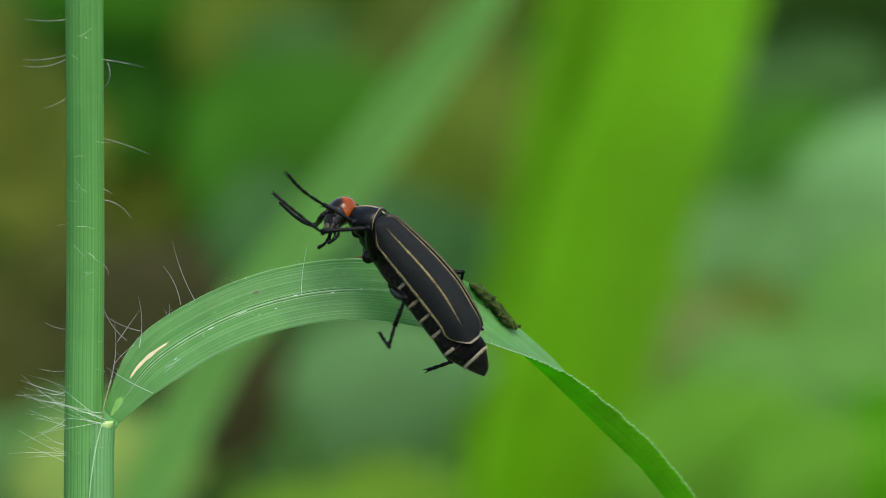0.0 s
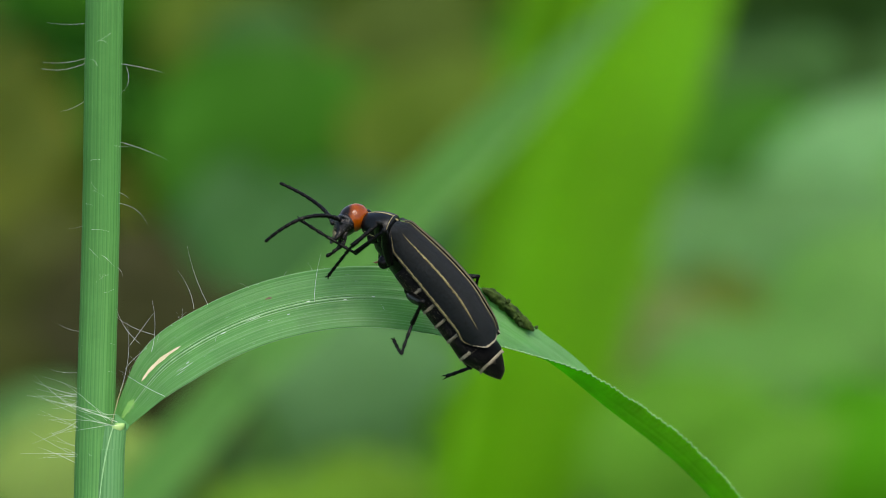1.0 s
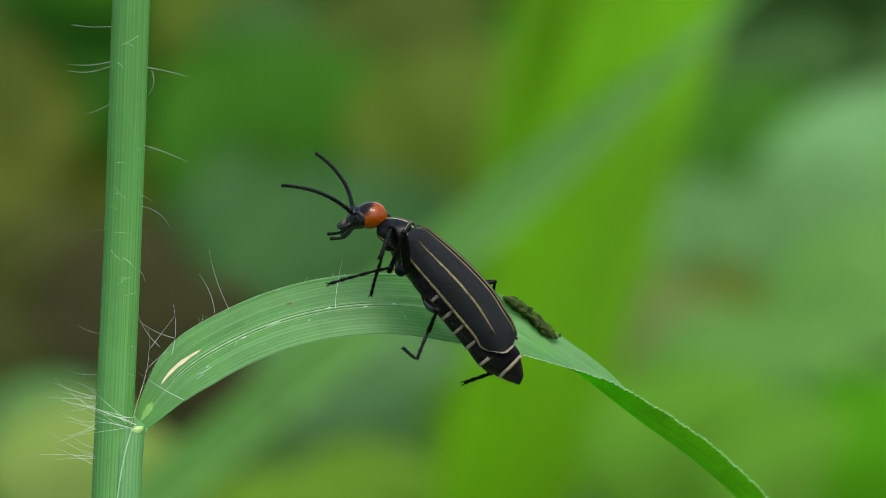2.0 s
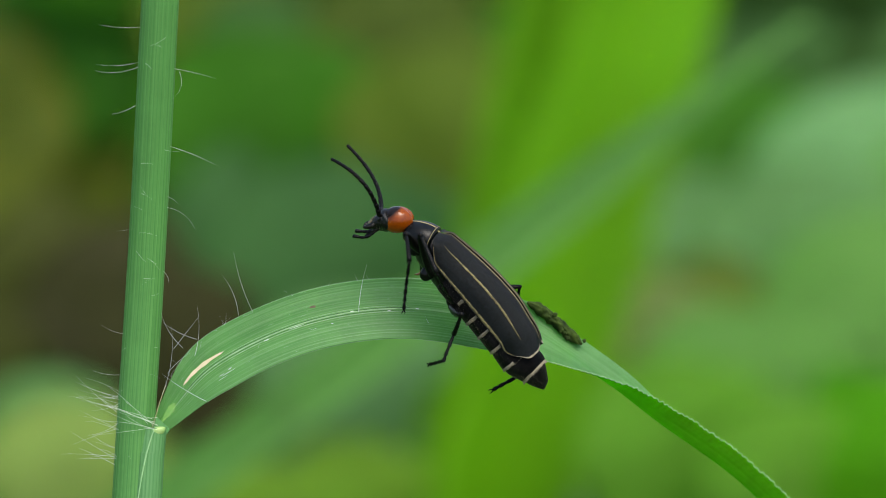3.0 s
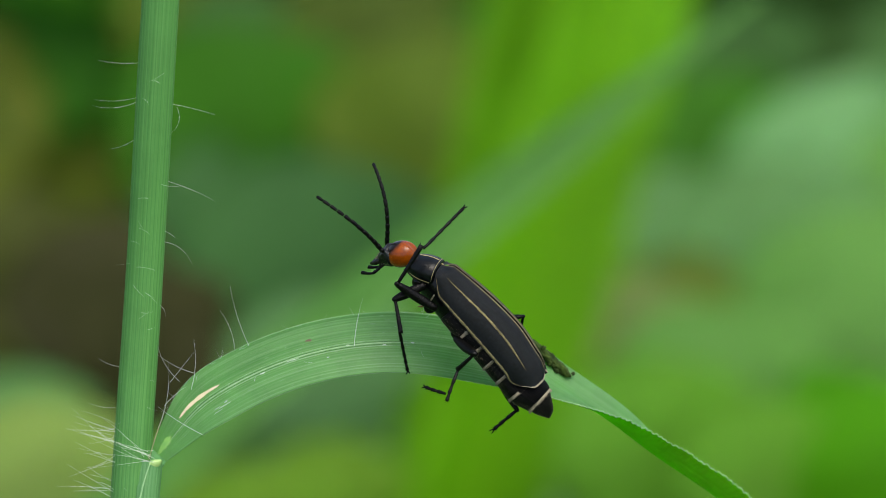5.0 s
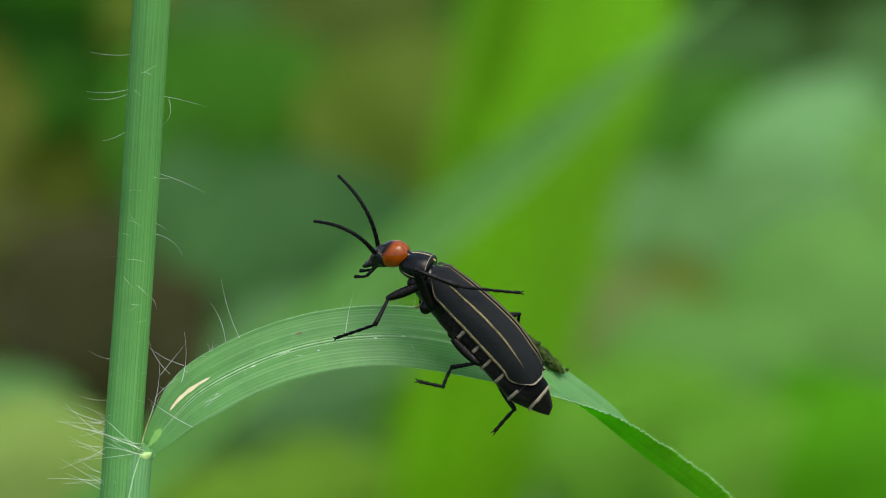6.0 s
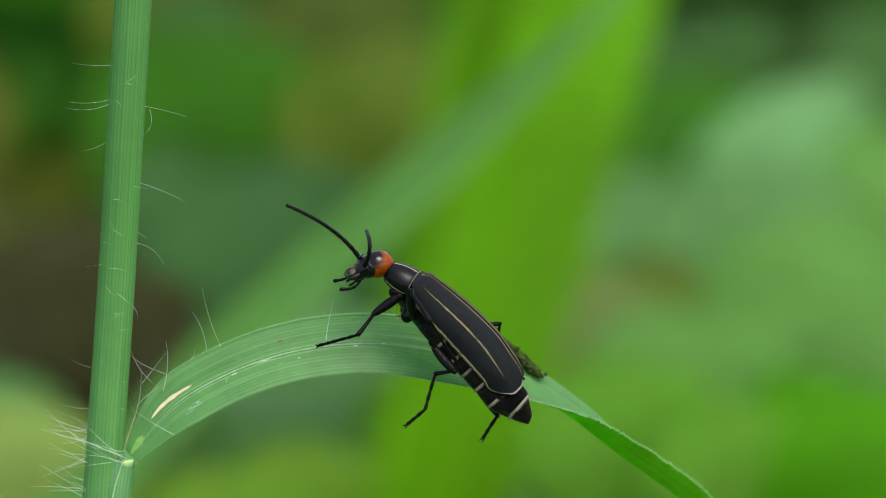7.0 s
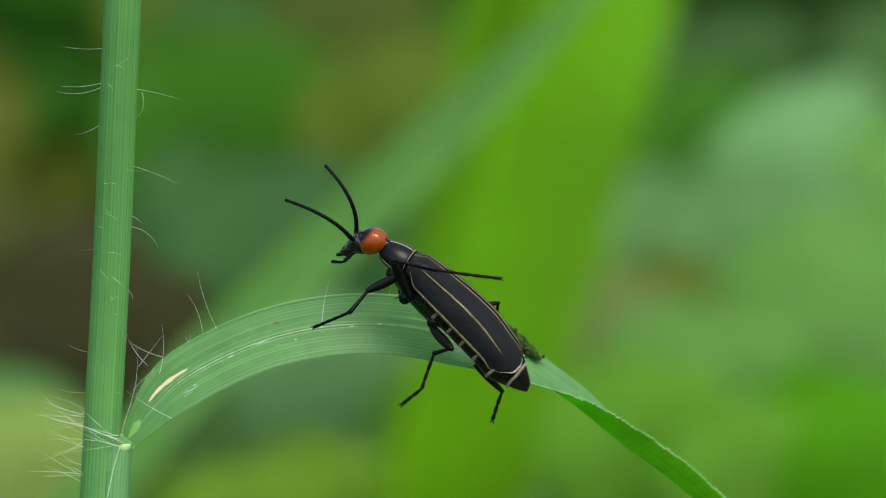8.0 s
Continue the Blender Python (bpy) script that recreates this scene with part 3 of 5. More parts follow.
def patch(leaf, name, s0, s1, v, half, mat, label, drift=0.0):
    bm = bmesh.new()
    rows = []
    for i in range(15):
        q = i / 14
        h = half * math.sqrt(max(0.002, 1 - (2 * q - 1) ** 2)) * (0.8 + 0.5 * noise.noise((q * 6, v * 7, half * 90)))
        s = s0 + (s1 - s0) * q
        m = v + drift * q + 0.25 * half * noise.noise((q * 5, 3, v))
        rows.append([leaf_point(s, m + h * e, 0.026 + 0.006 * (1 - e * e)) for e in (-1, -0.5, 0, 0.5, 1)])
    rings(bm, rows, cap=False, close=False)
    part(name, bm, mat, leaf, label)


def lean(x, y, z):
    """The upper stem leans towards the lens; the place of a point of it."""
    back = -0.20 * max(0, z + 6)
    k = (214.4 + back) / 214.4
    return (x * k, y + back, z * k)


def stem_column(bm, ctrl, radii, ribs, depth, n=80, k=180, arc=(0, 1)):
    """A fluted stalk with UV round it."""
    uvl = bm.loops.layers.uv.new("UVMap")
    pts = spline(ctrl, n)
    rad = [v.x for v in spline([(r, i, 0) for i, r in enumerate(radii)], n)]
    vs = []
    for p, r in zip(pts, rad):
        row = []
        for j in range(k + 1):
            q = math.tau * (arc[0] + (arc[1] - arc[0]) * j / k)
            rr = r * (1 + depth * math.cos(q * ribs))
            row.append(bm.verts.new(p - PIVOT + Vector((rr * math.cos(q), rr * math.sin(q), 0))))
        vs.append(row)
    for i in range(n - 1):
        for j in range(k):
            f = bm.faces.new((vs[i][j], vs[i][j + 1], vs[i + 1][j + 1], vs[i + 1][j]))
            for lp, (a, b) in zip(f.loops, ((i, j), (i, j + 1), (i + 1, j + 1), (i + 1, j))):
                lp[uvl].uv = (a * 0.1, b / k)
    return bm


def hair(plant, a, b, bend, radius=0.011):
    """One stiff white hair from a to b on the stage, bent aside."""
    a, b = Vector(a), Vector(b)
    d = b - a
    side = Vector((-d.z, 0, d.x)).normalized()
    pts = [a + d * (i / 9) + side * (bend * 4 * (i / 9) * (1 - i / 9)) - PIVOT for i in range(10)]
    bm = bmesh.new()
    tube(bm, pts, [radius * (1 - 0.75 * (i / 9) ** 1.5) for i in range(10)], 5)
    part("hair", bm, HAIR, plant)


def grass_plant():
    plant = thing("grass_plant", "green hairy grass plant with an arching leaf", "grass", STAGE @ Matrix.Translation(PIVOT * MM))
    foot = -99.5
    part("stem", stem_column(bmesh.new(), [(-23.0, 0, foot - 3), (-23.35, 0, -40), (-23.35, 0, -16), lean(-23.2, 0, 0), lean(-23.25, 0, 16), lean(-23.25, 0, 26)],
                             [1.35, 1.3, 1.27, 1.22, 1.20, 1.20], 30, 0.008), STEM, plant, "upright ribbed green grass stem")
    part("leaf_sheath", stem_column(bmesh.new(), [(-22.4, -0.35, foot - 3), (-22.5, -0.35, -40), (-22.38, -0.35, -16), (-22.30, -0.32, -12.6), (-22.22, -0.26, -11.2)],
                                    [1.2, 1.15, 1.04, 1.0, 0.96], 26, 0.006, arc=(0.40, 1.15)), SHEATH, plant, "green sheath wrapped round the stem")
    bm = bmesh.new()
    ball(bm, Vector((-21.86, -0.90, -11.30)) - PIVOT, (0.58, 0.30, 0.46), Euler((0, radians(-12), radians(18))).to_matrix(), 20, 14,
         lambda p: Vector((p.x, p.y, p.z * (0.3 if p.z > 0 else 1))))
    part("leaf_collar", bm, COLLAR, plant, "pale yellow-green collar at the leaf joint")
    for name, ctrl, r, mat, label in (
            ("sheath_edge", [(-22.02, -1.30, -11.35), (-22.28, -1.36, -12.3), (-22.52, -1.35, -13.5), (-22.78, -1.29, -15.5), (-22.95, -1.22, -18.5)], 0.055, RIB, "pale thin edge of the sheath"),
            ("ligule_edge", [(-22.15, -1.25, -11.2), (-21.95, -1.15, -10.4), (-21.72, -0.9, -9.4), (-21.45, -0.6, -8.5)], 0.030, LIGULE, "thin dry tan edge at the joint")):
        bm = bmesh.new()
        tube(bm, [p - PIVOT for p in spline(ctrl, 24)], [r * (0.6 + 0.4 * math.sin(math.pi * i / 23)) for i in range(24)], 8)
        part(name, bm, mat, plant, label)
    # the leaf's base, which runs from its cut down into the sheath
    c, d, near, far = leaf_frame(0.0)
    start, end = c + d * 0.12 - PIVOT, Vector((-22.0, -0.30, -11.75)) - PIVOT
    loops = []
    for i in range(9):
        u = i / 8
        across = (near - far).normalized().lerp(Vector((1, 0, 0)), u).normalized()
        half, thick = 0.70 - 0.02 * u, 0.05 + 0.70 * smooth(0, 1, u)
        mid = start.lerp(end, u)
        loops.append([mid + across * (half * math.cos(q)) + Vector((0, thick * math.sin(q), 0)) for q in (math.tau * k / 24 for k in range(24))])
    bm = bmesh.new()
    rings(bm, loops)
    part("leaf_base", bm, SHEATH, plant)
    bends = leaf_blade(plant)
    rnd = random.Random(5)
    # the white tuft at the joint, swept across the stem
    for i in range(11):
        a = (-21.75 - rnd.uniform(0, 0.7), -1.38 - rnd.uniform(0, 0.2), -11.0 + rnd.uniform(-0.3, 0.6))
        far, rise = rnd.uniform(2.0, 5.6), radians(rnd.gauss(15, 11))
        hair(plant, a, (a[0] - far * math.cos(rise), rnd.uniform(-2.4, -1.3), a[2] + far * math.sin(rise)), rnd.uniform(-0.22, 0.22), rnd.uniform(0.004, 0.010))
    for i in range(26):
        z = rnd.uniform(-11.9, -8.8) if i < 18 else rnd.uniform(-14.2, -11.9)
        far, rise = rnd.uniform(1.0, 3.8), radians(rnd.gauss(12, 17))
        hair(plant, (-24.35, rnd.uniform(-0.9, 0.2), z), (-24.35 - far * math.cos(rise), rnd.uniform(-2.2, -0.2), z + far * math.sin(rise)), rnd.uniform(-0.16, 0.16),
             rnd.uniform(0.005, 0.012))
    # fine down on the stem's face and along the leaf
    for i in range(26):
        z, x = rnd.uniform(-14, 15), rnd.uniform(-24.2, -22.3)
        far, rise = rnd.uniform(0.4, 1.3), radians(rnd.gauss(-10, 25))
        hair(plant, lean(x, -1.15, z), lean(x + far * math.cos(rise) * rnd.choice((-1, 1)), -1.5, z + far * math.sin(rise)), rnd.uniform(-0.1, 0.1), rnd.uniform(0.003, 0.006))
    for i in range(24):
        p = leaf_point(rnd.uniform(0.04, 0.36), rnd.choice((-1.0, -0.97, rnd.uniform(-0.9, 0.9)))) + PIVOT
        far, rise = rnd.uniform(0.3, 0.9), radians(rnd.gauss(70, 35))
        hair(plant, p, p + Vector((far * math.cos(rise), -0.25, far * math.sin(rise))), rnd.uniform(-0.06, 0.06), rnd.uniform(0.003, 0.006))
    # single hairs on the stem and leaf
    for x0, z0, x1, z1, bend in ((-24.4, 12.6, -27.1, 12.3, 0.15), (-24.4, 12.3, -27.2, 11.9, 0.25), (-24.4, 9.8, -25.9, 9.1, 0.1), (-24.4, 14.9, -27.0, 14.9, 0.1),
                                 (-22.05, 12.3, -19.2, 11.75, 0.05), (-21.7, 12.1, -22.05, 10.3, 0.35), (-22.0, 7.2, -18.9, 6.1, 0.08), (-22.0, 3.9, -21.3, 3.5, 0.05),
                                 (-22.0, 3.2, -20.1, 1.9, 0.3), (-22.0, -1.0, -21.6, -1.7, 0.1), (-24.4, -5.2, -25.8, -4.7, 0.1), (-24.5, -7.9, -26.2, -7.7, 0.1)):
        hair(plant, lean(x0, -0.5, z0), lean(x1, -0.9, z1), bend, 0.0085)
    for x0, z0, x1, z1, bend in ((-20.4, -5.9, -21.9, -3.7, 0.2), (-19.6, -6.4, -19.6, -3.1, -0.2), (-21.0, -6.0, -19.5, -3.9, 0.0), (-19.5, -5.3, -21.9, -4.2, 0.15),
                                 (-16.9, -3.6, -18.0, -1.1, -0.2), (-16.0, -3.3, -17.4, 0.5, 0.15), (-21.3, -7.6, -19.9, -6.2, 0.1), (-18.7, -9.3, -21.7, -7.6, 0.1),
                                 (-9.1, -3.0, -8.7, 0.2, 0.1), (-21.6, -9.0, -21.2, -4.5, -0.3)):
        hair(plant, (x0, -1.4, z0), (x1, -1.7, z1), bend, 0.011)
    return plant, bends


def frass():
    """A lumpy dark roll lying on the leaf behind the beetle."""
    ob = thing("frass_roll", "lumpy dark green roll of frass on the grass leaf", "frass", STAGE @ Matrix.Translation(PIVOT * MM))
    rnd = random.Random(11)
    at = lambda q: leaf_point(0.447 + 0.080 * q, -0.92 + 0.26 * q, 0.30)
    bm = bmesh.new()
    n = 60
    loops = []
    for i in range(n + 1):
        q = i / n
        d = (at(min(1, q + 0.01)) - at(max(0, q - 0.01))).normalized()
        a = d.cross(Vector((0.1, 0.9, 0.3))).normalized()
        b = a.cross(d)
        r = 0.35 * min(1, 0.25 + 5 * q, 0.25 + 5 * (1 - q)) * (1 + 0.25 * noise.noise((q * 9, 2, 2)))
        loops.append([at(q) + (a * math.cos(w) + b * math.sin(w)) * r * (1 + 0.45 * noise.noise((q * 14, 1.6 * math.cos(w), 1.6 * math.sin(w))) + 0.16 * noise.noise((q * 45, 5 * math.cos(w), 5 * math.sin(w))))
                      for w in (math.tau * k / 30 for k in range(30))])
    rings(bm, loops)
    part("roll", bm, FRASS, ob)
    for i in range(16):
        q = rnd.uniform(0.03, 0.97)
        p = at(q) + Vector((rnd.uniform(-0.26, 0.26), rnd.uniform(-0.28, 0.0), rnd.uniform(-0.22, 0.28)))
        r = rnd.uniform(0.10, 0.20)
        bm = bmesh.new()
        ball(bm, p, (r * 1.15, r, r * rnd.uniform(0.8, 1.1)), Euler((rnd.random() * 3, rnd.random() * 3, rnd.random())).to_matrix(), 14, 10,
             lambda v: v * (1 + 0.45 * noise.noise(v * 1.9 + Vector((i * 3, 0, 0))) + 0.2 * noise.noise(v * 5 + Vector((i, 0, 0)))))
        part("lump", bm, FRASS, ob)
    return ob


# ---- the beetle: x forward, y to its left, z up from its back ----
def case_point(u, v, side=1, lift=0.0):
    """A point on a wing case: u from base to tip, v from the seam on top to the outer margin."""
    w = (1.20 + 0.55 * smooth(-0.05, 0.35, u)) * (1 - 0.17 * smooth(0.75, 1.05, u))
    w *= 1 - (0.30 * smooth(0.70, 1.0, u) if side < 0 else 0)
    margin = -0.20 + 0.72 * (1 - smooth(-0.02, 0.13, u)) - 0.16 * smooth(0.80, 0.92, u) + 0.42 * max(0, (u - 0.88) / 0.12) ** 2
    low = (margin + 0.469 * w) / 0.883
    ridge = 1.75 + 0.72 * math.sin(0.5 * math.pi * min(1, max(0, u) / 0.6)) - 0.30 * smooth(0.6, 0.92, u) - 0.50 * max(0, (u - 0.86) / 0.14) ** 2
    top = (ridge - 0.42 * (1 - smooth(0, 0.07, u))) / 0.883
    end = 0.02 + 0.062 * smooth(0.5, 1.0, v) ** 1.5 + 0.02 * (1 - smooth(0, 0.3, v))
    x = -10.2 * (1.0 if side > 0 else 0.985) * u * (1 - end * smooth(0.55, 1, u)) - 0.30 * (1 - u) * v * v
    a = radians(2 + 92 * v)
    gap = 0.02 + 0.05 * smooth(0.6, 1, u)
    h = top - low
    n = Vector((0, math.sin(a) / w, math.cos(a) / h)).normalized()
    p = Vector((x, gap + w * math.sin(a), low + h * math.cos(a))) + n * lift
    return Vector((p.x, p.y * side, p.z))


def case_stripe(case, name, v0, v1, u0, u1, half, side, ragged=0.35, mat=None, bow=0.0):
    """A stripe of fine cream hairs lying on the wing case."""
    bm = bmesh.new()
    n = 160
    rows = []
    for i in range(n + 1):
        q = i / n
        u = u0 + (u1 - u0) * q
        v = v0 + (v1 - v0) * q + bow * math.sin(math.pi * q)
        taper = min(1, (n - i) / n * 4 + 0.15) * min(1, q * 2.4 + 0.35)
        e1 = half * taper * max(0.12, 1 + 1.5 * ragged * noise.noise((q * 150, v0 * 11, side)))
        e2 = half * taper * max(0.12, 1 + 1.5 * ragged * noise.noise((q * 150, v0 * 11 + 7, side)))
        rows.append([case_point(u, v - e1, side, 0.004), case_point(u, v - e1 * 0.5, side, 0.024), case_point(u, v + e2 * 0.5, side, 0.024), case_point(u, v + e2, side, 0.004)])
    rings(bm, rows, cap=False, close=False)
    part(name, bm, mat or CREAM, case, "cream hair stripe")


def wing_case(beetle, side):
    bm = bmesh.new()
    rows = [[case_point(i / 64, j / 28, side) for j in range(29)] for i in range(65)]
    rings(bm, rows, cap=False, close=False)
    bmesh.ops.solidify(bm, geom=bm.faces[:], thickness=0.07 * side)
    case = part("wing_case", bm, BLACK, beetle, "matt black wing case edged in cream")
    case_stripe(case, "seam_stripe", 0.035, 0.04, 0.02, 0.96, 0.010, side, 0.3)
    case_stripe(case, "middle_stripe", 0.50, 0.56, 0.08, 0.86, 0.022, side, 0.45, FADED, bow=-0.03)
    case_stripe(case, "margin_stripe", 0.95, 0.955, 0.015, 0.975, 0.027, side, 0.45, FADED)
    # hair fringe round the tip
    bm = bmesh.new()
    rows = []
    for i in range(50):
        v = 0.04 + 0.92 * i / 49
        k = 0.013 * (1 + 0.4 * noise.noise((v * 30, side, 2)))
        rows.append([case_point(1 - k * q, v, side, 0.012 + 0.02 * (q > 0.3) * (q < 0.8)) for q in (0, 0.5, 1)])
    rings(bm, rows, cap=False, close=False)
    part("tip_fringe", bm, FRINGE, case, "cream hair fringe")
    return case


def body_ring(x, zc, wy, hz_up, hz_down, k=30):
    return [Vector((x, wy * math.sin(q), zc + (hz_up if math.cos(q) > 0 else hz_down) * math.cos(q))) for q in (math.tau * i / k for i in range(k))]


def belly_dims(x):
    """Half width, centre height, up and down reach of the abdomen at x."""
    end = min(1, max(0, (-9.3 - x) / 2.95)) ** 2
    t = 1 - 0.93 * end
    return 1.58 * t, 0.02 + 0.22 * smooth(-9.6, -10.8, x), (0.95 + 0.20 * smooth(-9.0, -10.2, x)) * t, (1.03 + 0.12 * smooth(-8.0, -9.6, x)) * t


def belly_point(x, q, lift=0.0):
    """A point of the abdomen, q round it from the top."""
    w, zc, up, dn = belly_dims(x)
    h = up if math.cos(q) > 0 else dn
    return Vector((x + 0.16 * math.cos(q) * smooth(-9.5, -11.5, x), (w + lift) * math.sin(q), zc + (h + lift) * math.cos(q)))


def hair_row(bm, at, along, out, rnd, count, length):
    """Short hairs side by side that lie backwards; at: a point by the share of the row."""
    for i in range(count):
        q = (i + rnd.uniform(-0.4, 0.4)) / count
        p = at(q)
        d = along + out(q) * rnd.uniform(0.15, 0.5) + Vector((0, rnd.uniform(-0.25, 0.25), rnd.uniform(-0.25, 0.25)))
        tube(bm, [p, p + d.normalized() * length * rnd.uniform(0.7, 1.2)], [0.016, 0.004], 3)


def abdomen(beetle):
    bm = bmesh.new()
    cuts = [-2.6, -4.45, -5.78, -6.95, -8.2, -9.6, -10.95, -12.2]
    loops = []
    for a, b in zip(cuts, cuts[1:]):
        for i in range(7):
            x = a + (b - a) * i / 7
            bulge = 0.035 * (i / 6) - (0.05 if i == 0 else 0)
            loops.append([belly_point(x, math.tau * k / 40, bulge) for k in range(40)])
    rings(bm, loops)
    ab = part("abdomen", bm, PLATE, beetle, "black banded abdomen with grey hair fringes")
    rnd = random.Random(3)
    for c in cuts[1:-1]:
        bm = bmesh.new()
        rows = []
        for i in range(121):
            q = math.tau * i / 120
            wid = 0.115 * (1 + 0.8 * noise.noise((q * 14, c, 1)))
            rows.append([belly_point(c + 0.10 + wid * e, q, lift) for e, lift in ((-1, 0.0), (-0.5, 0.035), (0.4, 0.045), (1, 0.015))])
        rings(bm, rows, cap=False, close=False)
        hair_row(bm, lambda q: belly_point(c + 0.12, math.tau * q, 0.04), Vector((-1, 0, 0)), lambda q: Vector((0, math.sin(math.tau * q), math.cos(math.tau * q))), rnd, 260, 0.17)
        part("hair_band", bm, FRINGE, ab, "grey-white hair band")
    # the two bare back plates behind the wing cases
    for x0, x1, lift in ((-8.6, -10.90, 0.075), (-10.6, -12.05, 0.03)):
        bm = bmesh.new()
        reach = radians(72)
        rows = [[belly_point(x0 + (x1 - x0) * i / 14, -reach + 2 * reach * j / 24, lift + 0.03 * i / 14) for j in range(25)] for i in range(15)]
        rings(bm, rows, cap=False, close=False)
        bmesh.ops.solidify(bm, geom=bm.faces[:], thickness=0.04)
        plate = part("back_plate", bm, PLATE, ab, "bare black plate at the tail")
        bm = bmesh.new()
        rows = [[belly_point(x1 + e, -reach + 2 * reach * j / 40, lift + l) for e, l in ((0.09, 0.03), (0.04, 0.06), (-0.05, 0.05), (-0.07, 0.0))] for j in range(41)]
        rings(bm, rows, cap=False, close=False)
        hair_row(bm, lambda q: belly_point(x1, -reach + 2 * reach * q, lift + 0.03), Vector((-1, 0, 0)), lambda q: Vector((0, 0, 0.5)), rnd, 90, 0.16 if x0 > -10 else 0.10)
        if x0 > -10:
            part("hair_band", bm, FRINGE, plate, "grey-white hair band")
        else:
            bm.free()
    # short pale bristles speckled over the plates
    bm = bmesh.new()
    for i in range(2600):
        x, q = rnd.uniform(-11.9, -2.8), rnd.uniform(0, math.tau)
        p = belly_point(x, q, 0.03)
        d = Vector((-rnd.uniform(0.04, 0.09), 0.02 * math.sin(q), 0.02 * math.cos(q)))
        tube(bm, [p, p + d], [0.0048, 0.002], 3)
    tagged(part("bristles", bm, FRINGE, ab), kind="stuff")
    return ab


def thorax(beetle):
    bm = bmesh.new()
    loops = [body_ring(x, zc, w, u, d) for x, zc, w, u, d in (
        (0.55, 0.5, 0.5, 0.5, 0.6), (0.25, 0.42, 0.8, 0.8, 1.1), (-0.5, 0.36, 1.0, 0.9, 1.38), (-1.6, 0.34, 1.16, 0.9, 1.46),
        (-2.8, 0.32, 1.32, 0.9, 1.44), (-3.8, 0.30, 1.38, 0.8, 1.36), (-4.6, 0.28, 1.2, 0.7, 1.05))]
    rings(bm, loops)
    tx = part("thorax", bm, SHINY, beetle, "glossy black underside of the thorax")
    for x, y, z, r in ((0.15, 0.62, -0.30, 0.55), (0.15, -0.62, -0.30, 0.55), (-1.55, 0.85, -0.72, 0.56), (-1.55, -0.85, -0.72, 0.56), (-3.95, 1.0, -0.40, 0.56), (-3.95, -1.0, -0.40, 0.56)):
        bm = bmesh.new()
        ball(bm, (x, y, z), (r * 0.80, r * 0.62, r * 0.92), Euler((0.35, 0.35, 0)).to_matrix(), 16, 10)
        part("coxa", bm, SHINY, tx, "rounded black leg socket")
    for x in (-1.15, -3.2):
        bm = bmesh.new()
        rows = []
        for i in range(30):
            q = radians(95 + 70 * i / 29)
            rows.append([Vector((x + e - 0.4 * i / 29, (1.16 - 0.07 * x - 0.07) * math.sin(q), 0.34 + 1.48 * math.cos(q))) for e in (-0.05, 0, 0.05)])
        rings(bm, rows, cap=False, close=False)
        part("hair_seam", bm, FRINGE, tx, "pale hair line along the plate")


NOD = Euler((0, radians(26), 0)).to_matrix()  # the neck shield stoops forward


def shield_point(x, q, lift=0.0):
    """A point of the neck shield: x forward from its rear rim, q round it from the top."""
    w = 0.62 + 0.62 * math.sin(math.pi * min(1, max(0, 0.30 + 0.70 * (x + 0.1) / 2.1))) ** 0.8
    h = 0.52 + 0.40 * math.sin(math.pi * min(1, max(0, 0.30 + 0.70 * (x + 0.1) / 2.1))) ** 0.8
    p = Vector((x, (w + lift) * math.sin(q), (h + lift) * math.cos(q) * (1.0 if math.cos(q) > 0 else 1.12)))
    return NOD @ p + Vector((-0.24, 0, 0.93))


def pronotum(beetle):
    bm = bmesh.new()
    xs = [-0.12, -0.02, 0.2, 0.5, 0.8, 1.1, 1.4, 1.65, 1.85, 1.98]
    loops = []
    for i, x in enumerate(xs):
        k = 0.93 if i == 0 else (0.8 if i == len(xs) - 1 else 1)
        ring = [shield_point(x, math.tau * j / 36) for j in range(36)]
        c = sum(ring, Vector()) / 36
        loops.append([c + (p - c) * k for p in ring])
    rings(bm, loops)
    pn = part("pronotum", bm, SATIN, beetle, "satin black neck shield with cream lines")
    for name, f in (("middle_line", lambda s: (0.0 + 1.75 * s, 0.02)), ("rear_line", lambda s: (0.0, -1.85 + 3.7 * s)),
                    ("side_line", lambda s: (0.1 + 1.5 * s, 1.95)), ("side_line", lambda s: (0.1 + 1.5 * s, -1.95))):
        bm = bmesh.new()
        rows = []
        for i in range(40):
            x, q = f(i / 39)
            h = (0.055 if name == "middle_line" else 0.034) * (1 + 0.6 * noise.noise((i * 0.9, q, 4))) * min(1, 0.3 + 6 * min(i, 39 - i) / 39)
            if name == "rear_line":
                rows.append([shield_point(x + e * h * 0.5, q, l) for e, l in ((-1, 0.002), (0, 0.014), (1, 0.002))])
            else:
                rows.append([shield_point(x, q + e * h, l) for e, l in ((-1, 0.005), (0, 0.035), (1, 0.005))])
        rings(bm, rows, cap=False, close=False)
        part(name, bm, CREAM, pn, "cream hair line")
    bm = bmesh.new()
    rnd = random.Random(21)
    for i in range(240):
        x, q = rnd.uniform(0.0, 1.9), rnd.choice((-1, 1)) * rnd.uniform(1.95, 2.9)
        p = shield_point(x, q)
        tube(bm, [p, shield_point(x + 0.06, q + rnd.uniform(-0.1, 0.1), 0.07)], [0.004, 0.0015], 3)
    tagged(part("bristles", bm, FRINGE, pn), kind="stuff")
    bm = bmesh.new()
    ball(bm, (-0.17, 0, 1.62), (0.13, 0.08, 0.05))
    part("scutellum", bm, CREAM, pn)
    return pn


SOCKET = (2.22, 0.50, 0.60)  # where the feelers sit on the face


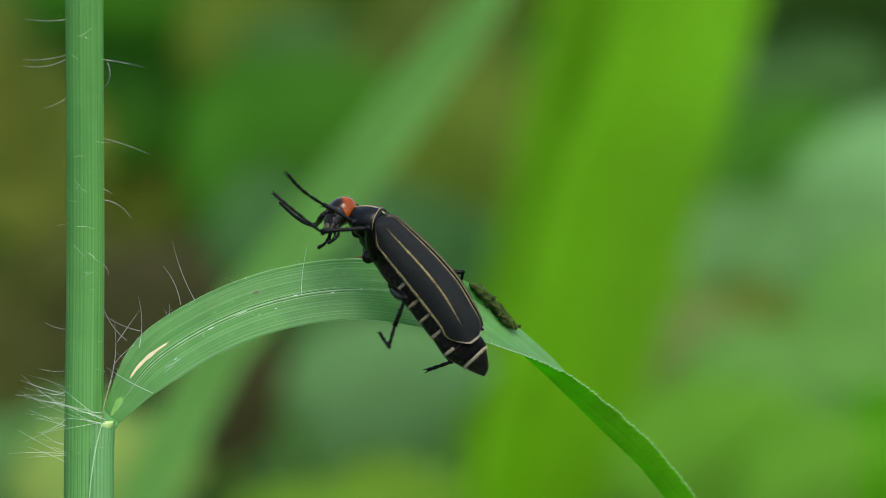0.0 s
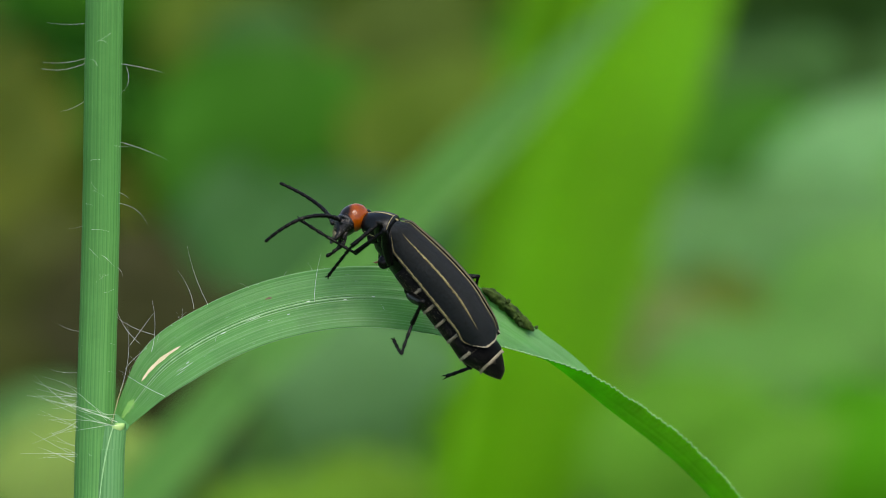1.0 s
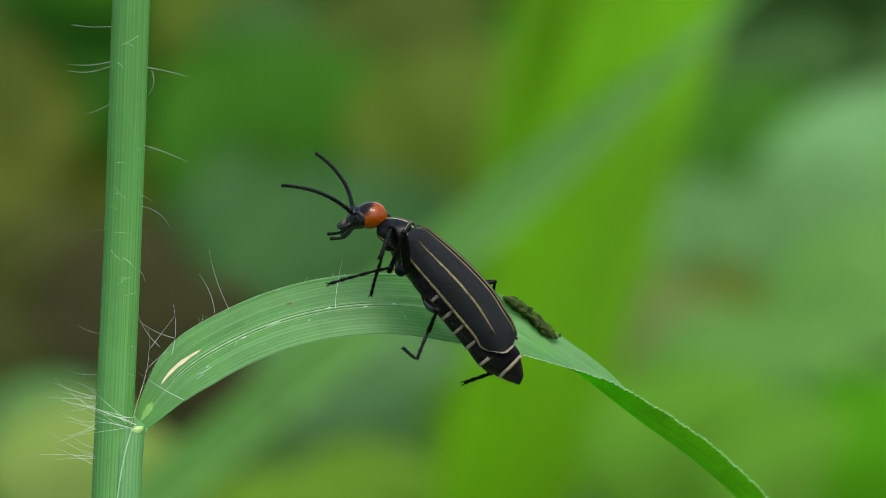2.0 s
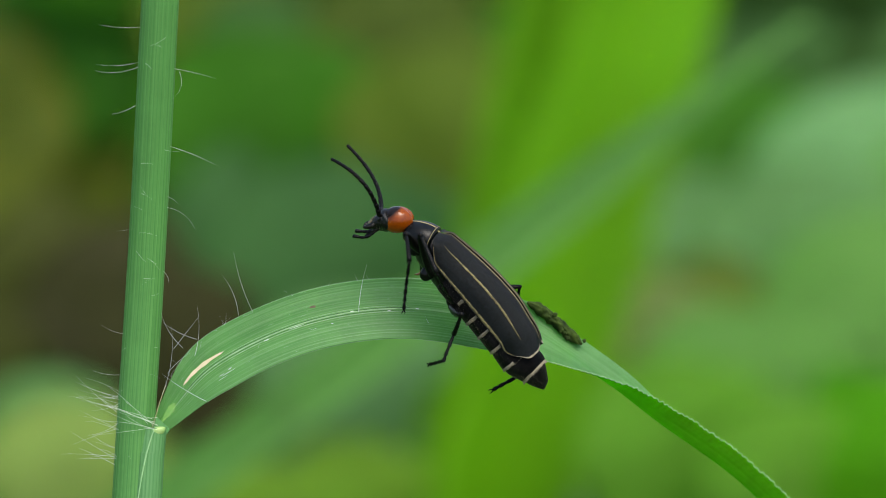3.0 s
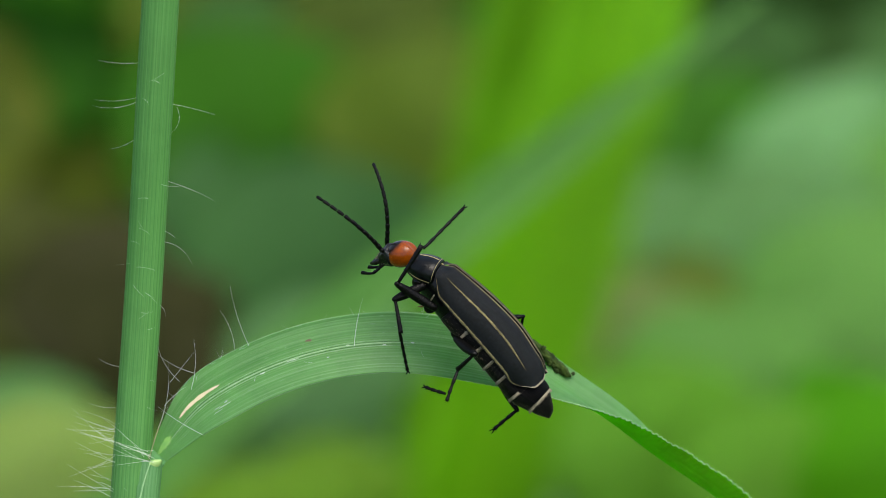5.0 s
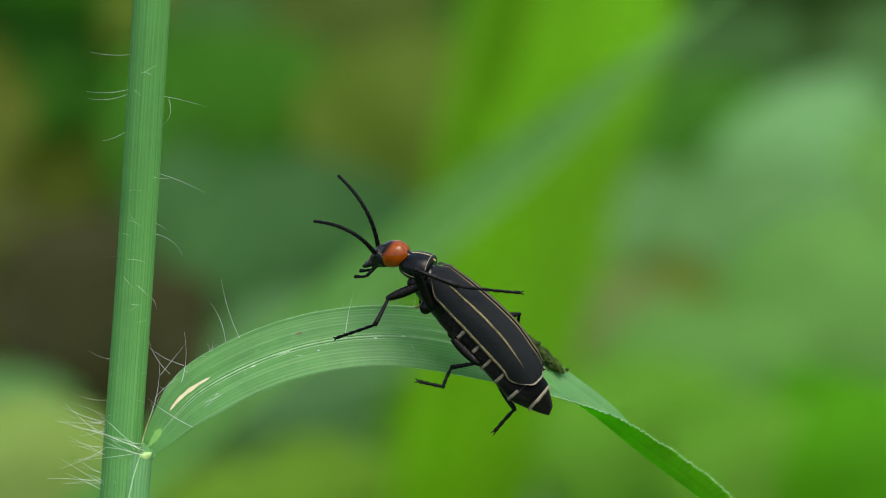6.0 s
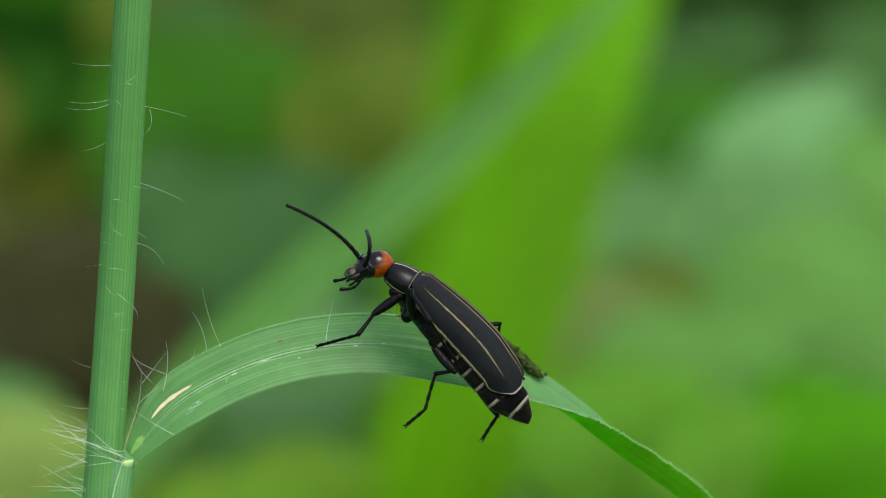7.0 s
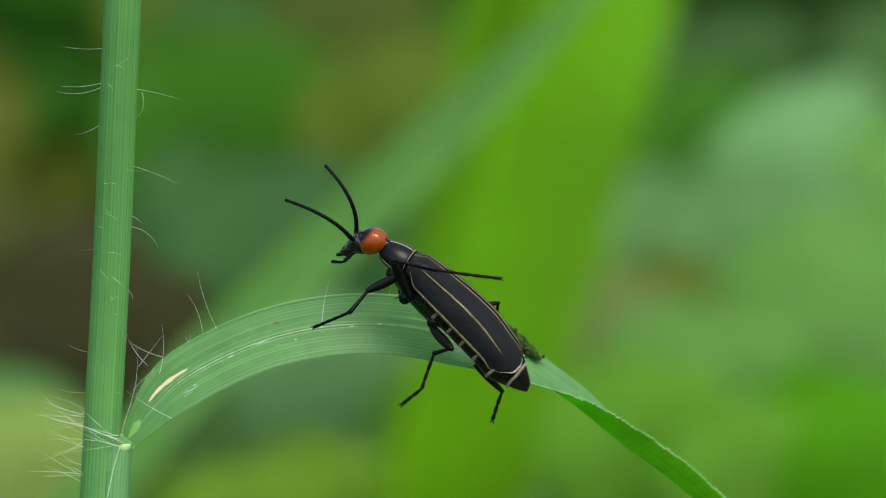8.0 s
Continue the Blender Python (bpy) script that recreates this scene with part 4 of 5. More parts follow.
def snout(bm):
    """Draws the face forward and bends it down towards the mouth."""
    for v in bm.verts:
        if v.co.x > 1.76:
            v.co = Vector((1.76 + (v.co.x - 1.76) * 1.38, v.co.y, v.co.z - 0.30 * smooth(1.8, 2.8, v.co.x)))
    return bm


def head(beetle):
    """x from the nape to the mouth, z to the brow."""
    bm = bmesh.new()

    def skull(p):
        wide = 1 - 0.16 * smooth(0.1, 1, p.x)
        notch = 0.17 * math.exp(-(p.y / 0.20) ** 2) * smooth(0.0, -1, p.x)
        return Vector((p.x * (1 - notch), p.y * wide, p.z * wide))
    ball(bm, (1.16, 0, 0.05), (1.17, 0.95, 0.88), None, 48, 32, skull)
    hd = part("head", bm, ORANGE, beetle, "glossy orange head with a black face")
    bm = bmesh.new()
    tube(bm, spline([(0.7, 0, -0.22), (0.35, 0, -0.34), (0.10, 0, -0.46), (-0.05, 0, -0.54)], 8), [0.46, 0.48, 0.48, 0.46, 0.44, 0.42, 0.36, 0.26], 18)
    part("neck", bm, SHINY, hd, "black neck")
    bm = bmesh.new()
    loops = []
    for x, w, up, dn in ((1.76, 0.80, 0.76, 0.70), (1.90, 0.77, 0.76, 0.68), (2.05, 0.66, 0.70, 0.60), (2.20, 0.56, 0.60, 0.53), (2.34, 0.50, 0.50, 0.47), (2.46, 0.40, 0.38, 0.40), (2.54, 0.26, 0.22, 0.26)):
        loops.append([Vector((x, w * math.sin(q) * 1.05, 0.02 + (up if math.cos(q) > 0 else dn) * math.cos(q) * 1.05)) for q in (math.tau * i / 28 for i in range(28))])
    rings(bm, loops)
    part("face", snout(bm), GLOSS, hd, "glossy black face")
    for s in (1, -1):
        bm = bmesh.new()
        # a kidney-shaped eye that hugs the side of the head
        ball(bm, (1.74, 0.60 * s, 0.16), (0.25, 0.24, 0.52), Euler((0, 0.22, 0)).to_matrix(), 26, 20,
             lambda p: Vector((p.x * (1 - 0.25 * p.z * p.z) + 0.35 * p.z * p.z, p.y, p.z)))
        part("eye", bm, EYE, hd, "slate grey compound eye")
        bm = bmesh.new()
        ball(bm, (SOCKET[0], SOCKET[1] * s, SOCKET[2]), (0.17, 0.16, 0.16))
        part("antenna_socket", bm, GLOSS, hd)
        bm = bmesh.new()
        ball(bm, (2.02, 0.56 * s, 0.34), (0.17, 0.12, 0.16), None, 14, 10, lambda p: p * (1 + 0.25 * noise.noise(p * 2.5)))
        part("cheek_knob", snout(bm), GLOSS, hd)
        bm = bmesh.new()
        tube(bm, spline([(2.34, 0.34 * s, 0.04), (2.62, 0.40 * s, 0.04), (2.82, 0.30 * s, 0.0), (2.92, 0.10 * s, -0.04)], 8), [0.20, 0.20, 0.19, 0.17, 0.14, 0.11, 0.07, 0.03], 10)
        part("mandible", snout(bm), JAW, hd, "grey-brown hooked jaw")
        bm = bmesh.new()
        ball(bm, (2.28, 0.36 * s, -0.32), (0.26, 0.16, 0.17), Euler((0, 0.35, 0)).to_matrix(), 14, 10, lambda p: p * (1 + 0.3 * noise.noise(p * 2.2 + Vector((4, 0, 0)))))
        part("maxilla", snout(bm), JAW, hd, "lumpy mouthpart under the jaw")
        # the palp: three stout joints and an axe-shaped end
        bm = bmesh.new()
        at = [Vector(q) for q in ((2.28, 0.44 * s, -0.36), (2.52, 0.58 * s, -0.50), (2.80, 0.62 * s, -0.60), (3.06, 0.58 * s, -0.60), (3.40, 0.52 * s, -0.50))]
        for i, (a, b) in enumerate(zip(at, at[1:])):
            r = (0.075, 0.090, 0.090, 0.110)[i]
            tube(bm, [a, a.lerp(b, 0.25), a.lerp(b, 0.8), b], [r * 0.7, r * 0.95, r * 1.2, r * 0.9], 10)
        part("palp", snout(bm), LIMB, hd, "jointed black feeler by the mouth")
        bm = bmesh.new()
        tube(bm, spline([(2.42, 0.20 * s, -0.36), (2.66, 0.26 * s, -0.52), (2.86, 0.24 * s, -0.60)], 6), [0.05, 0.06, 0.065, 0.07, 0.08, 0.05], 8)
        part("lower_palp", snout(bm), LIMB, hd, "short black feeler under the lip")
    bm = bmesh.new()
    ball(bm, (2.30, 0, 0.44), (0.22, 0.34, 0.09), Euler((0, 0.62, 0)).to_matrix(), 18, 10)
    part("clypeus", snout(bm), JAW, hd, "grey-brown plate above the lip")
    bm = bmesh.new()
    ball(bm, (2.58, 0, 0.22), (0.19, 0.27, 0.10), Euler((0, 0.85, 0)).to_matrix(), 18, 10)
    part("lip_plate", snout(bm), LIP, hd, "yellowish hairy lip plate")
    bm = bmesh.new()
    rnd = random.Random(9)
    for i in range(160):
        q, a = rnd.uniform(0, math.tau), rnd.uniform(0.3, 2.6)
        d = Vector((math.cos(a), math.sin(a) * math.cos(q), math.sin(a) * math.sin(q)))
        p = Vector((1.10, 0, 0.06)) + Vector((d.x * 1.1, d.y * 0.94, d.z * 0.88)) * 0.98
        if p.z < -0.25 or p.x > 1.4:
            tube(bm, [p, p + d * 0.10 + Vector((0.06, 0, 0))], [0.008, 0.002], 3)
    for i in range(130):
        a, x = rnd.uniform(-2.2, 2.2), rnd.uniform(1.75, 2.5)
        r = 0.80 - 0.62 * (x - 1.75)
        p = Vector((x, r * math.sin(a), 0.02 + r * math.cos(a)))
        tube(bm, [p, p + Vector((0.10, 0.05 * math.sin(a), 0.05 * math.cos(a)))], [0.006, 0.002], 3)
    for i in range(34):
        p = Vector((rnd.uniform(2.1, 2.5), rnd.uniform(-0.36, 0.36), 0))
        p.z = 0.62 - 0.62 * (p.x - 2.05) - 0.5 * p.y * p.y
        tube(bm, [p, p + Vector((0.16, rnd.uniform(-0.07, 0.07), rnd.uniform(-0.02, 0.10)))], [0.012, 0.003], 3)
    snout(bm)
    tagged(part("bristles", bm, FRINGE, hd), kind="stuff")
    return hd


def aim(a, b):
    """The pose, in millimetres, of a limb that starts at a and points to b."""
    d = Vector(b) - Vector(a)
    turn = d.to_track_quat("X", "Z").to_matrix().to_4x4()
    return Matrix.Translation(Vector(a) * MM) @ turn


def femur(beetle, name, length, r, label):
    bm = bmesh.new()
    n = 12
    pts = [(length * i / (n - 1), 0, -0.05 * length * math.sin(math.pi * i / (n - 1))) for i in range(n)]
    tube(bm, pts, [r * (0.55 + 0.55 * math.sin(math.pi * (0.12 + 0.80 * i / (n - 1)))) for i in range(n)], 14, 0.85)
    ball(bm, (length, 0, 0), (r * 0.72, r * 0.62, r * 0.7), None, 12, 8)
    rnd = random.Random(int(length * 77))
    for i in range(70):
        q, x = rnd.uniform(0, math.tau), rnd.uniform(0.05, 0.95)
        k = r * (0.55 + 0.55 * math.sin(math.pi * (0.12 + 0.80 * x))) * 0.97
        p = Vector((x * length, k * math.cos(q), 0.85 * k * math.sin(q) - 0.05 * length * math.sin(math.pi * x)))
        tube(bm, [p, p + Vector((0.08, 0.05 * math.cos(q), 0.05 * math.sin(q)))], [0.006, 0.002], 3)
    return part(name, bm, LIMB, beetle, label)


def tibia(leg, length, r):
    bm = bmesh.new()
    n = 10
    pts = [(length * i / (n - 1), 0, 0.03 * length * math.sin(math.pi * i / (n - 1))) for i in range(n)]
    tube(bm, pts, [r * (0.75 + 0.45 * (i / (n - 1))) for i in range(n)], 12)
    for s in (1, -1):
        tube(bm, [(length * 0.95, r * 0.7 * s, 0), (length * 1.03, r * 1.1 * s, -r * 1.6)], [0.05, 0.012], 6)
    rnd = random.Random(int(length * 100))
    for i in range(40):
        q, x = rnd.uniform(0, math.tau), rnd.uniform(0.1, 0.98) * length
        p = Vector((x, r * math.cos(q), r * math.sin(q)))
        tube(bm, [p, p + Vector((0.11, 0.06 * math.cos(q), 0.06 * math.sin(q)))], [0.010, 0.003], 3)
    return part("tibia", bm, LIMB, leg)


def tarsus(leg, length, r, joints=5, claws=True, name="tarsus", bend=0.06):
    """A foot of small joints that ends in two claws."""
    bm = bmesh.new()
    cut = [0.0, 0.30, 0.52, 0.70, 0.84, 1.0] if joints == 5 else [0, 0.45, 0.75, 1.0]
    body = 0.9 if claws else 1.0
    arc = lambda x: (x * length * body, 0, -bend * length * math.sin(math.pi * x * 0.9))
    for a, b in zip(cut, cut[1:]):
        tube(bm, [arc(a), arc(a + 0.25 * (b - a)), arc(a + 0.85 * (b - a)), arc(b)], [r * 0.72, r * 0.90, r * 1.12, r * 0.82], 10)
        for w in (0.55, 0.75, 0.95):
            for q in (0.6, 1.7, 2.8, 4.2, 5.4):
                p = Vector(arc(a + w * (b - a)))
                o = Vector((0, math.cos(q + 3 * w), math.sin(q + 3 * w)))
                tube(bm, [p + o * r, p + o * (r + 0.07) + Vector((0.09, 0, 0))], [0.013, 0.003], 3)
    if claws:
        e = Vector(arc(1.0))
        for s in (1, -1):
            tube(bm, [e, e + Vector((0.16, 0.08 * s, 0.05)), e + Vector((0.28, 0.11 * s, -0.04)), e + Vector((0.32, 0.11 * s, -0.16))], [0.05, 0.045, 0.03, 0.008], 7)
    return part(name, bm, LIMB, leg)


def feeler_joint(name, parent, length, r, last=False, label=""):
    """One stout joint of a feeler, along x, finely haired."""
    bm = bmesh.new()
    tube(bm, [(0.01 * length, 0, 0), (0.25 * length, 0, 0), (0.82 * length, 0, 0), (0.99 * length, 0, 0)],
         [r * 0.80, r * 0.97, r * 1.10, r * (0.45 if last else 0.86)], 12)
    rnd = random.Random(int(length * 50 + r * 999))
    for i in range(26):
        q, x = rnd.uniform(0, math.tau), rnd.uniform(0.1, 0.95) * length
        p = Vector((x, r * math.cos(q), r * math.sin(q)))
        tube(bm, [p, p + Vector((0.07, 0.03 * math.cos(q), 0.03 * math.sin(q)))], [0.006, 0.002], 3)
    return part(name, bm, LIMB, parent, label)


JOINTS = 11


def antenna(beetle, length):
    """A feeler of eleven joints; the first carries the others."""
    an = feeler_joint("antenna", beetle, length / JOINTS, 0.150, False, "black knobbed antenna")
    return [an] + [feeler_joint("antenna_joint", an, length / JOINTS, 0.146 - 0.0042 * i, i == JOINTS - 1) for i in range(1, JOINTS)]


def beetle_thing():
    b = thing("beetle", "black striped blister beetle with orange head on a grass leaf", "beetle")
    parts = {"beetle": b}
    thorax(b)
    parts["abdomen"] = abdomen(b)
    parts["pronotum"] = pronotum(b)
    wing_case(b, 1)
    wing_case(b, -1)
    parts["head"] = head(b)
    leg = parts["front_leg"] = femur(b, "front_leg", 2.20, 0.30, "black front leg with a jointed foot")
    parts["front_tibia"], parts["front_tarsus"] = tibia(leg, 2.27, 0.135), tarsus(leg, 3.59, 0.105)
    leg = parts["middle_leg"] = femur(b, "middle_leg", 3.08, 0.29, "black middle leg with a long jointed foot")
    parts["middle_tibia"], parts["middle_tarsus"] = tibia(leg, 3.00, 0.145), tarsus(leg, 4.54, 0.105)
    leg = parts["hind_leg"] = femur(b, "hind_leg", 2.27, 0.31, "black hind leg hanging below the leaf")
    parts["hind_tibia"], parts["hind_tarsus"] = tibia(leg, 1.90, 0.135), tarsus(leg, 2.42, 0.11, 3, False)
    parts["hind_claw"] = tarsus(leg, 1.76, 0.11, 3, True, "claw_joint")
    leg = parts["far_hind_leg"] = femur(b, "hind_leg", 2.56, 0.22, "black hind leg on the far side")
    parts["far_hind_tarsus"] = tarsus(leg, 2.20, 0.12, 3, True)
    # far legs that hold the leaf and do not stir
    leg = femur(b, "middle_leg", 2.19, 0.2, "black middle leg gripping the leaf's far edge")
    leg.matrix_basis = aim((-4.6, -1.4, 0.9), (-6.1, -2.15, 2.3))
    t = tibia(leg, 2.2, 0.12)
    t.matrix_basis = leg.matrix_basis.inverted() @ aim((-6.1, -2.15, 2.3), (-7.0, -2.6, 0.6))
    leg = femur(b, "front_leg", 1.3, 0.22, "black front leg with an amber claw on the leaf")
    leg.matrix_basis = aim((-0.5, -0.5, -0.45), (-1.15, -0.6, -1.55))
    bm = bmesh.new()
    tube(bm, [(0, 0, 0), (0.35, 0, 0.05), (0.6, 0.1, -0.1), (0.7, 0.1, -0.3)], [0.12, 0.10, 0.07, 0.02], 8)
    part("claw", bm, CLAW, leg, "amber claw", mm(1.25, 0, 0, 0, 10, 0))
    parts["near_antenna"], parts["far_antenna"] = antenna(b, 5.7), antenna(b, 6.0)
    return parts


ground()
far_leaves()
wide_blades()
sway, sway_top = swaying_blade()
plant, bends = grass_plant()
roll = frass()
P = beetle_thing()


def bend_feeler(joints, head_rows, side, length, rows):
    """Keys a feeler's joints along a smooth bow from its socket on the head through its middle to its tip."""
    poses = [[] for q in joints]
    before = [None] * len(joints)
    for (t, h), (t2, mid, tip) in zip(head_rows, rows):
        a, m, e = h @ (Vector((SOCKET[0], SOCKET[1] * side, SOCKET[2])) * MM) / MM, Vector(mid), Vector(tip)
        c = 2 * m - 0.5 * (a + e)
        curve = [a * (1 - u) ** 2 + c * (2 * u * (1 - u)) + e * u * u for u in (i / 200 for i in range(201))]
        run = [0.0]
        for p, q in zip(curve, curve[1:]):
            run.append(run[-1] + (q - p).length)
        at, root = a, None
        for i in range(len(joints)):
            far = next(p for p, r in zip(curve, run) if r >= run[-1] * (i + 1) / len(joints) - 1e-9)
            d = (far - at).normalized()
            turn = before[i].to_matrix().col[0].rotation_difference(d) @ before[i] if before[i] else d.to_track_quat("X", "Z")
            before[i] = turn
            m4 = Matrix.Translation(at * MM) @ turn.to_matrix().to_4x4()
            root = root or m4
            poses[i].append((t, m4 if i == 0 else root.inverted() @ m4))
            at = at + d * (length / len(joints)) if (far - at).length > length / len(joints) * 0.9 else far
    for ob, keyed in zip(joints, poses):
        walk(ob, keyed)


def motions():
    """All that moves: the plant and the blade behind sway, the beetle shifts and cleans itself."""
    wind = [(0, -0.08), (0.5, 0.50), (1, 1.01), (1.5, 1.52), (3, 2.91), (3.5, 3.17), (4, 2.97), (4.5, 3.07), (6, 3.33), (6.5, 3.90), (7, 3.15), (7.5, 2.18), (8, 2.32)]
    droop = [(0, -1.50), (0.5, -4.50), (1, -6.30), (1.5, -6.90), (3, -8.30), (3.5, -8.60), (4, -9.40), (4.5, -9.30), (6, -7.70), (6.5, -7.20), (7, -8.80), (7.5, -7.70), (8, -6.80)]
    walk(plant, [(t, STAGE @ mm(*PIVOT, 0, a, 0)) for t, a in wind])
    yaw = [15, 13, 9, 5, 1, -1, -1, -1, 4, 10, 5, 3, 3]  # the tip swings away from the lens and back
    built = [m.inverted() for m in leaf_bend(*REST)]
    bent = [[m @ q for m, q in zip(leaf_bend(d, b), built)] for (t, d), b in zip(droop, yaw)]
    for i, ob in enumerate(bends):
        walk(ob, [(t, m[i]) for (t, a), m in zip(wind, bent)])
    walk(roll, [(t, STAGE @ mm(*PIVOT, 0, a, 0) @ m[-1]) for (t, a), m in zip(wind, bent)])
    swing = [(0, 27.0, 10.5), (0.5, 27.5, 10.0), (1, 40.0, 6.0), (1.5, 46.0, 2.5), (3, 55.0, -2.0), (3.5, 52.0, -0.5), (4, 50.0, 2.0), (4.5, 47.0, 6.0), (6, 48.0, 3.5), (6.5, 46.0, 4.0), (7, 42.5, 5.5), (7.5, 41.0, 5.5), (8, 40.0, 6.0)]
    walk(sway, [(t, STAGE @ mm(*SWAY_FOOT, 0, a, 0)) for t, a, b in swing])
    walk(sway_top, [(t, mm(0, 0, BEND, 0, b, 0)) for t, a, b in swing])
    walk(P["front_leg"], [(0, mm(-0.27, 1.07, 0.13, 0.0, -23.9, 61.9)), (0.5, mm(-0.27, 1.07, 0.13, -93.2, -42.1, 66.4)),
        (1, mm(-0.27, 1.07, 0.13, -86.8, -41.5, 58.5)), (1.5, mm(-0.27, 1.07, 0.13, -88.8, -44.8, 52.0)),
        (3, mm(-0.27, 1.07, 0.13, -54.9, -18.9, 42.6)), (3.5, mm(-0.27, 1.07, 0.13, -59.5, -25.8, 52.3)),
        (3.75, mm(-0.27, 1.07, 0.13, -16.4, 18.1, 73.7)), (4, mm(-0.27, 1.07, 0.13, -48.9, -11.2, 44.9)),
        (4.5, mm(-0.27, 1.07, 0.13, -18.2, 40.5, 68.5)), (6, mm(-0.27, 1.07, 0.13, -32.8, 54.7, 49.4)),
        (6.5, mm(-0.27, 1.07, 0.13, -29.0, 56.5, 54.9)), (7, mm(-0.27, 1.07, 0.13, -14.7, 59.7, 73.5)),
        (7.5, mm(-0.27, 1.07, 0.13, -26.3, 56.6, 58.9)), (8, mm(-0.27, 1.07, 0.13, -29.8, 55.5, 53.9))])
    walk(P["front_tibia"], [(0, mm(2.20, 0.00, -0.00, -20.5, 30.8, -56.1)), (0.5, mm(2.20, 0.00, -0.00, 70.8, 25.1, 86.2)),
        (1, mm(2.20, 0.00, -0.00, 61.7, -12.9, 105.6)), (1.5, mm(2.20, 0.00, -0.00, 48.1, -30.9, 121.5)),
        (3, mm(2.20, 0.00, -0.00, 59.0, -51.0, 85.5)), (3.5, mm(2.20, -0.00, 0.00, 76.8, -45.8, 68.2)),
        (3.75, mm(2.20, 0.00, 0.00, 31.0, -21.0, 52.1)), (4, mm(2.20, -0.00, 0.00, 33.8, -10.5, 43.4)),
        (4.5, mm(2.20, -0.00, 0.00, 8.4, 0.4, 79.2)), (6, mm(2.20, 0.00, 0.00, -7.1, -31.2, 41.9)),
        (6.5, mm(2.20, 0.00, 0.00, -4.5, -41.5, 23.3)), (7, mm(2.20, 0.00, 0.00, -3.0, -40.2, 16.3)),
        (7.5, mm(2.20, 0.00, 0.00, -4.3, -45.4, 23.1)), (8, mm(2.20, 0.00, 0.00, -4.2, -33.5, 25.0))])
    walk(P["front_tarsus"], [(0, mm(3.30, -1.64, -1.17, -11.8, 13.7, -29.9)), (0.5, mm(2.34, 2.05, -0.96, 86.0, 30.6, 118.2)),
        (1, mm(1.60, 2.13, 0.51, 49.4, 0.1, 146.9)), (1.5, mm(1.18, 1.66, 1.16, 21.9, -0.1, 166.5)),
        (3, mm(2.31, 1.42, 1.77, 34.7, -7.1, 129.1)), (3.5, mm(2.78, 1.47, 1.63, 43.8, -12.8, 128.5)),
        (3.75, mm(3.50, 1.67, 0.82, 34.6, 33.8, 139.4)), (3.88, mm(3.66, 1.60, 0.61, 34.1, 32.2, 100.0)),
        (4, mm(3.82, 1.54, 0.41, 34.9, 30.8, 61.3)), (4.5, mm(2.62, 2.23, -0.02, 10.2, 35.6, 110.9)),
        (5.25, mm(3.13, 1.76, 0.58, 5.0, 37.1, 54.0)), (6, mm(3.64, 1.30, 1.18, 0.6, 34.4, -2.4)),
        (6.5, mm(3.76, 0.67, 1.50, 1.0, 39.5, -3.7)), (7, mm(3.86, 0.49, 1.46, 3.8, 34.7, -17.8)),
        (7.5, mm(3.66, 0.63, 1.62, 1.9, 39.1, -8.4)), (8, mm(3.91, 0.80, 1.25, 0.5, 39.2, -2.0))])
    walk(P["middle_leg"], [(0, mm(-1.91, 1.56, -0.16, -76.3, -39.3, 43.6)), (0.5, mm(-1.91, 1.56, -0.16, -71.4, -37.4, 36.3)),
        (1, mm(-1.91, 1.56, -0.16, -74.3, -39.9, 36.9)), (1.5, mm(-1.91, 1.56, -0.16, -75.9, -47.5, 25.5)),
        (3, mm(-1.91, 1.56, -0.16, -60.8, -31.7, 15.2)), (3.5, mm(-1.91, 1.56, -0.16, -66.8, -37.2, 23.5)),
        (3.75, mm(-1.91, 1.56, -0.16, -45.2, 9.9, 31.5)), (4, mm(-1.91, 1.56, -0.16, -51.4, 1.7, 10.1)),
        (4.5, mm(-1.91, 1.56, -0.16, -47.1, 11.5, 25.5)), (6, mm(-1.91, 1.56, -0.16, -58.3, -27.2, 13.6)),
        (6.5, mm(-1.91, 1.56, -0.16, -92.7, -46.3, 54.1)), (7, mm(-1.91, 1.56, -0.16, -80.6, -41.7, 46.7)),
        (7.5, mm(-1.91, 1.56, -0.16, -53.6, -11.8, 14.5)), (8, mm(-1.91, 1.56, -0.16, -57.4, -25.6, 12.4))])
    walk(P["middle_tibia"], [(0, mm(3.08, 0.00, -0.00, 53.0, 17.2, 82.7)), (0.5, mm(3.08, 0.00, -0.00, 50.5, 22.1, 95.9)),
        (1, mm(3.08, -0.00, 0.00, 49.6, 20.3, 137.4)), (1.5, mm(3.08, 0.00, -0.00, 30.5, 13.3, 149.0)),
        (3, mm(3.08, -0.00, -0.00, 3.4, -56.0, 173.7)), (3.5, mm(3.08, 0.00, 0.00, 15.3, -73.8, 159.8)),
        (3.62, mm(3.08, 0.00, 0.00, -25.9, -63.2, -119.0)), (3.75, mm(3.08, 0.00, 0.00, -23.4, -45.3, -78.5)),
        (4, mm(3.08, 0.00, 0.00, -6.8, -39.7, -103.5)), (4.5, mm(3.08, 0.00, 0.00, -11.6, -21.5, -78.0)),
        (6, mm(3.08, -0.00, 0.00, -17.8, -28.5, -134.4)), (6.5, mm(3.08, -0.00, 0.00, -25.1, -62.1, -151.1)),
        (7, mm(3.08, -0.00, -0.00, -138.2, -87.0, -40.3)), (7.5, mm(3.08, -0.00, 0.00, -16.7, -43.7, -122.5)),
        (8, mm(3.08, 0.00, 0.00, -19.5, -32.7, -125.8))])
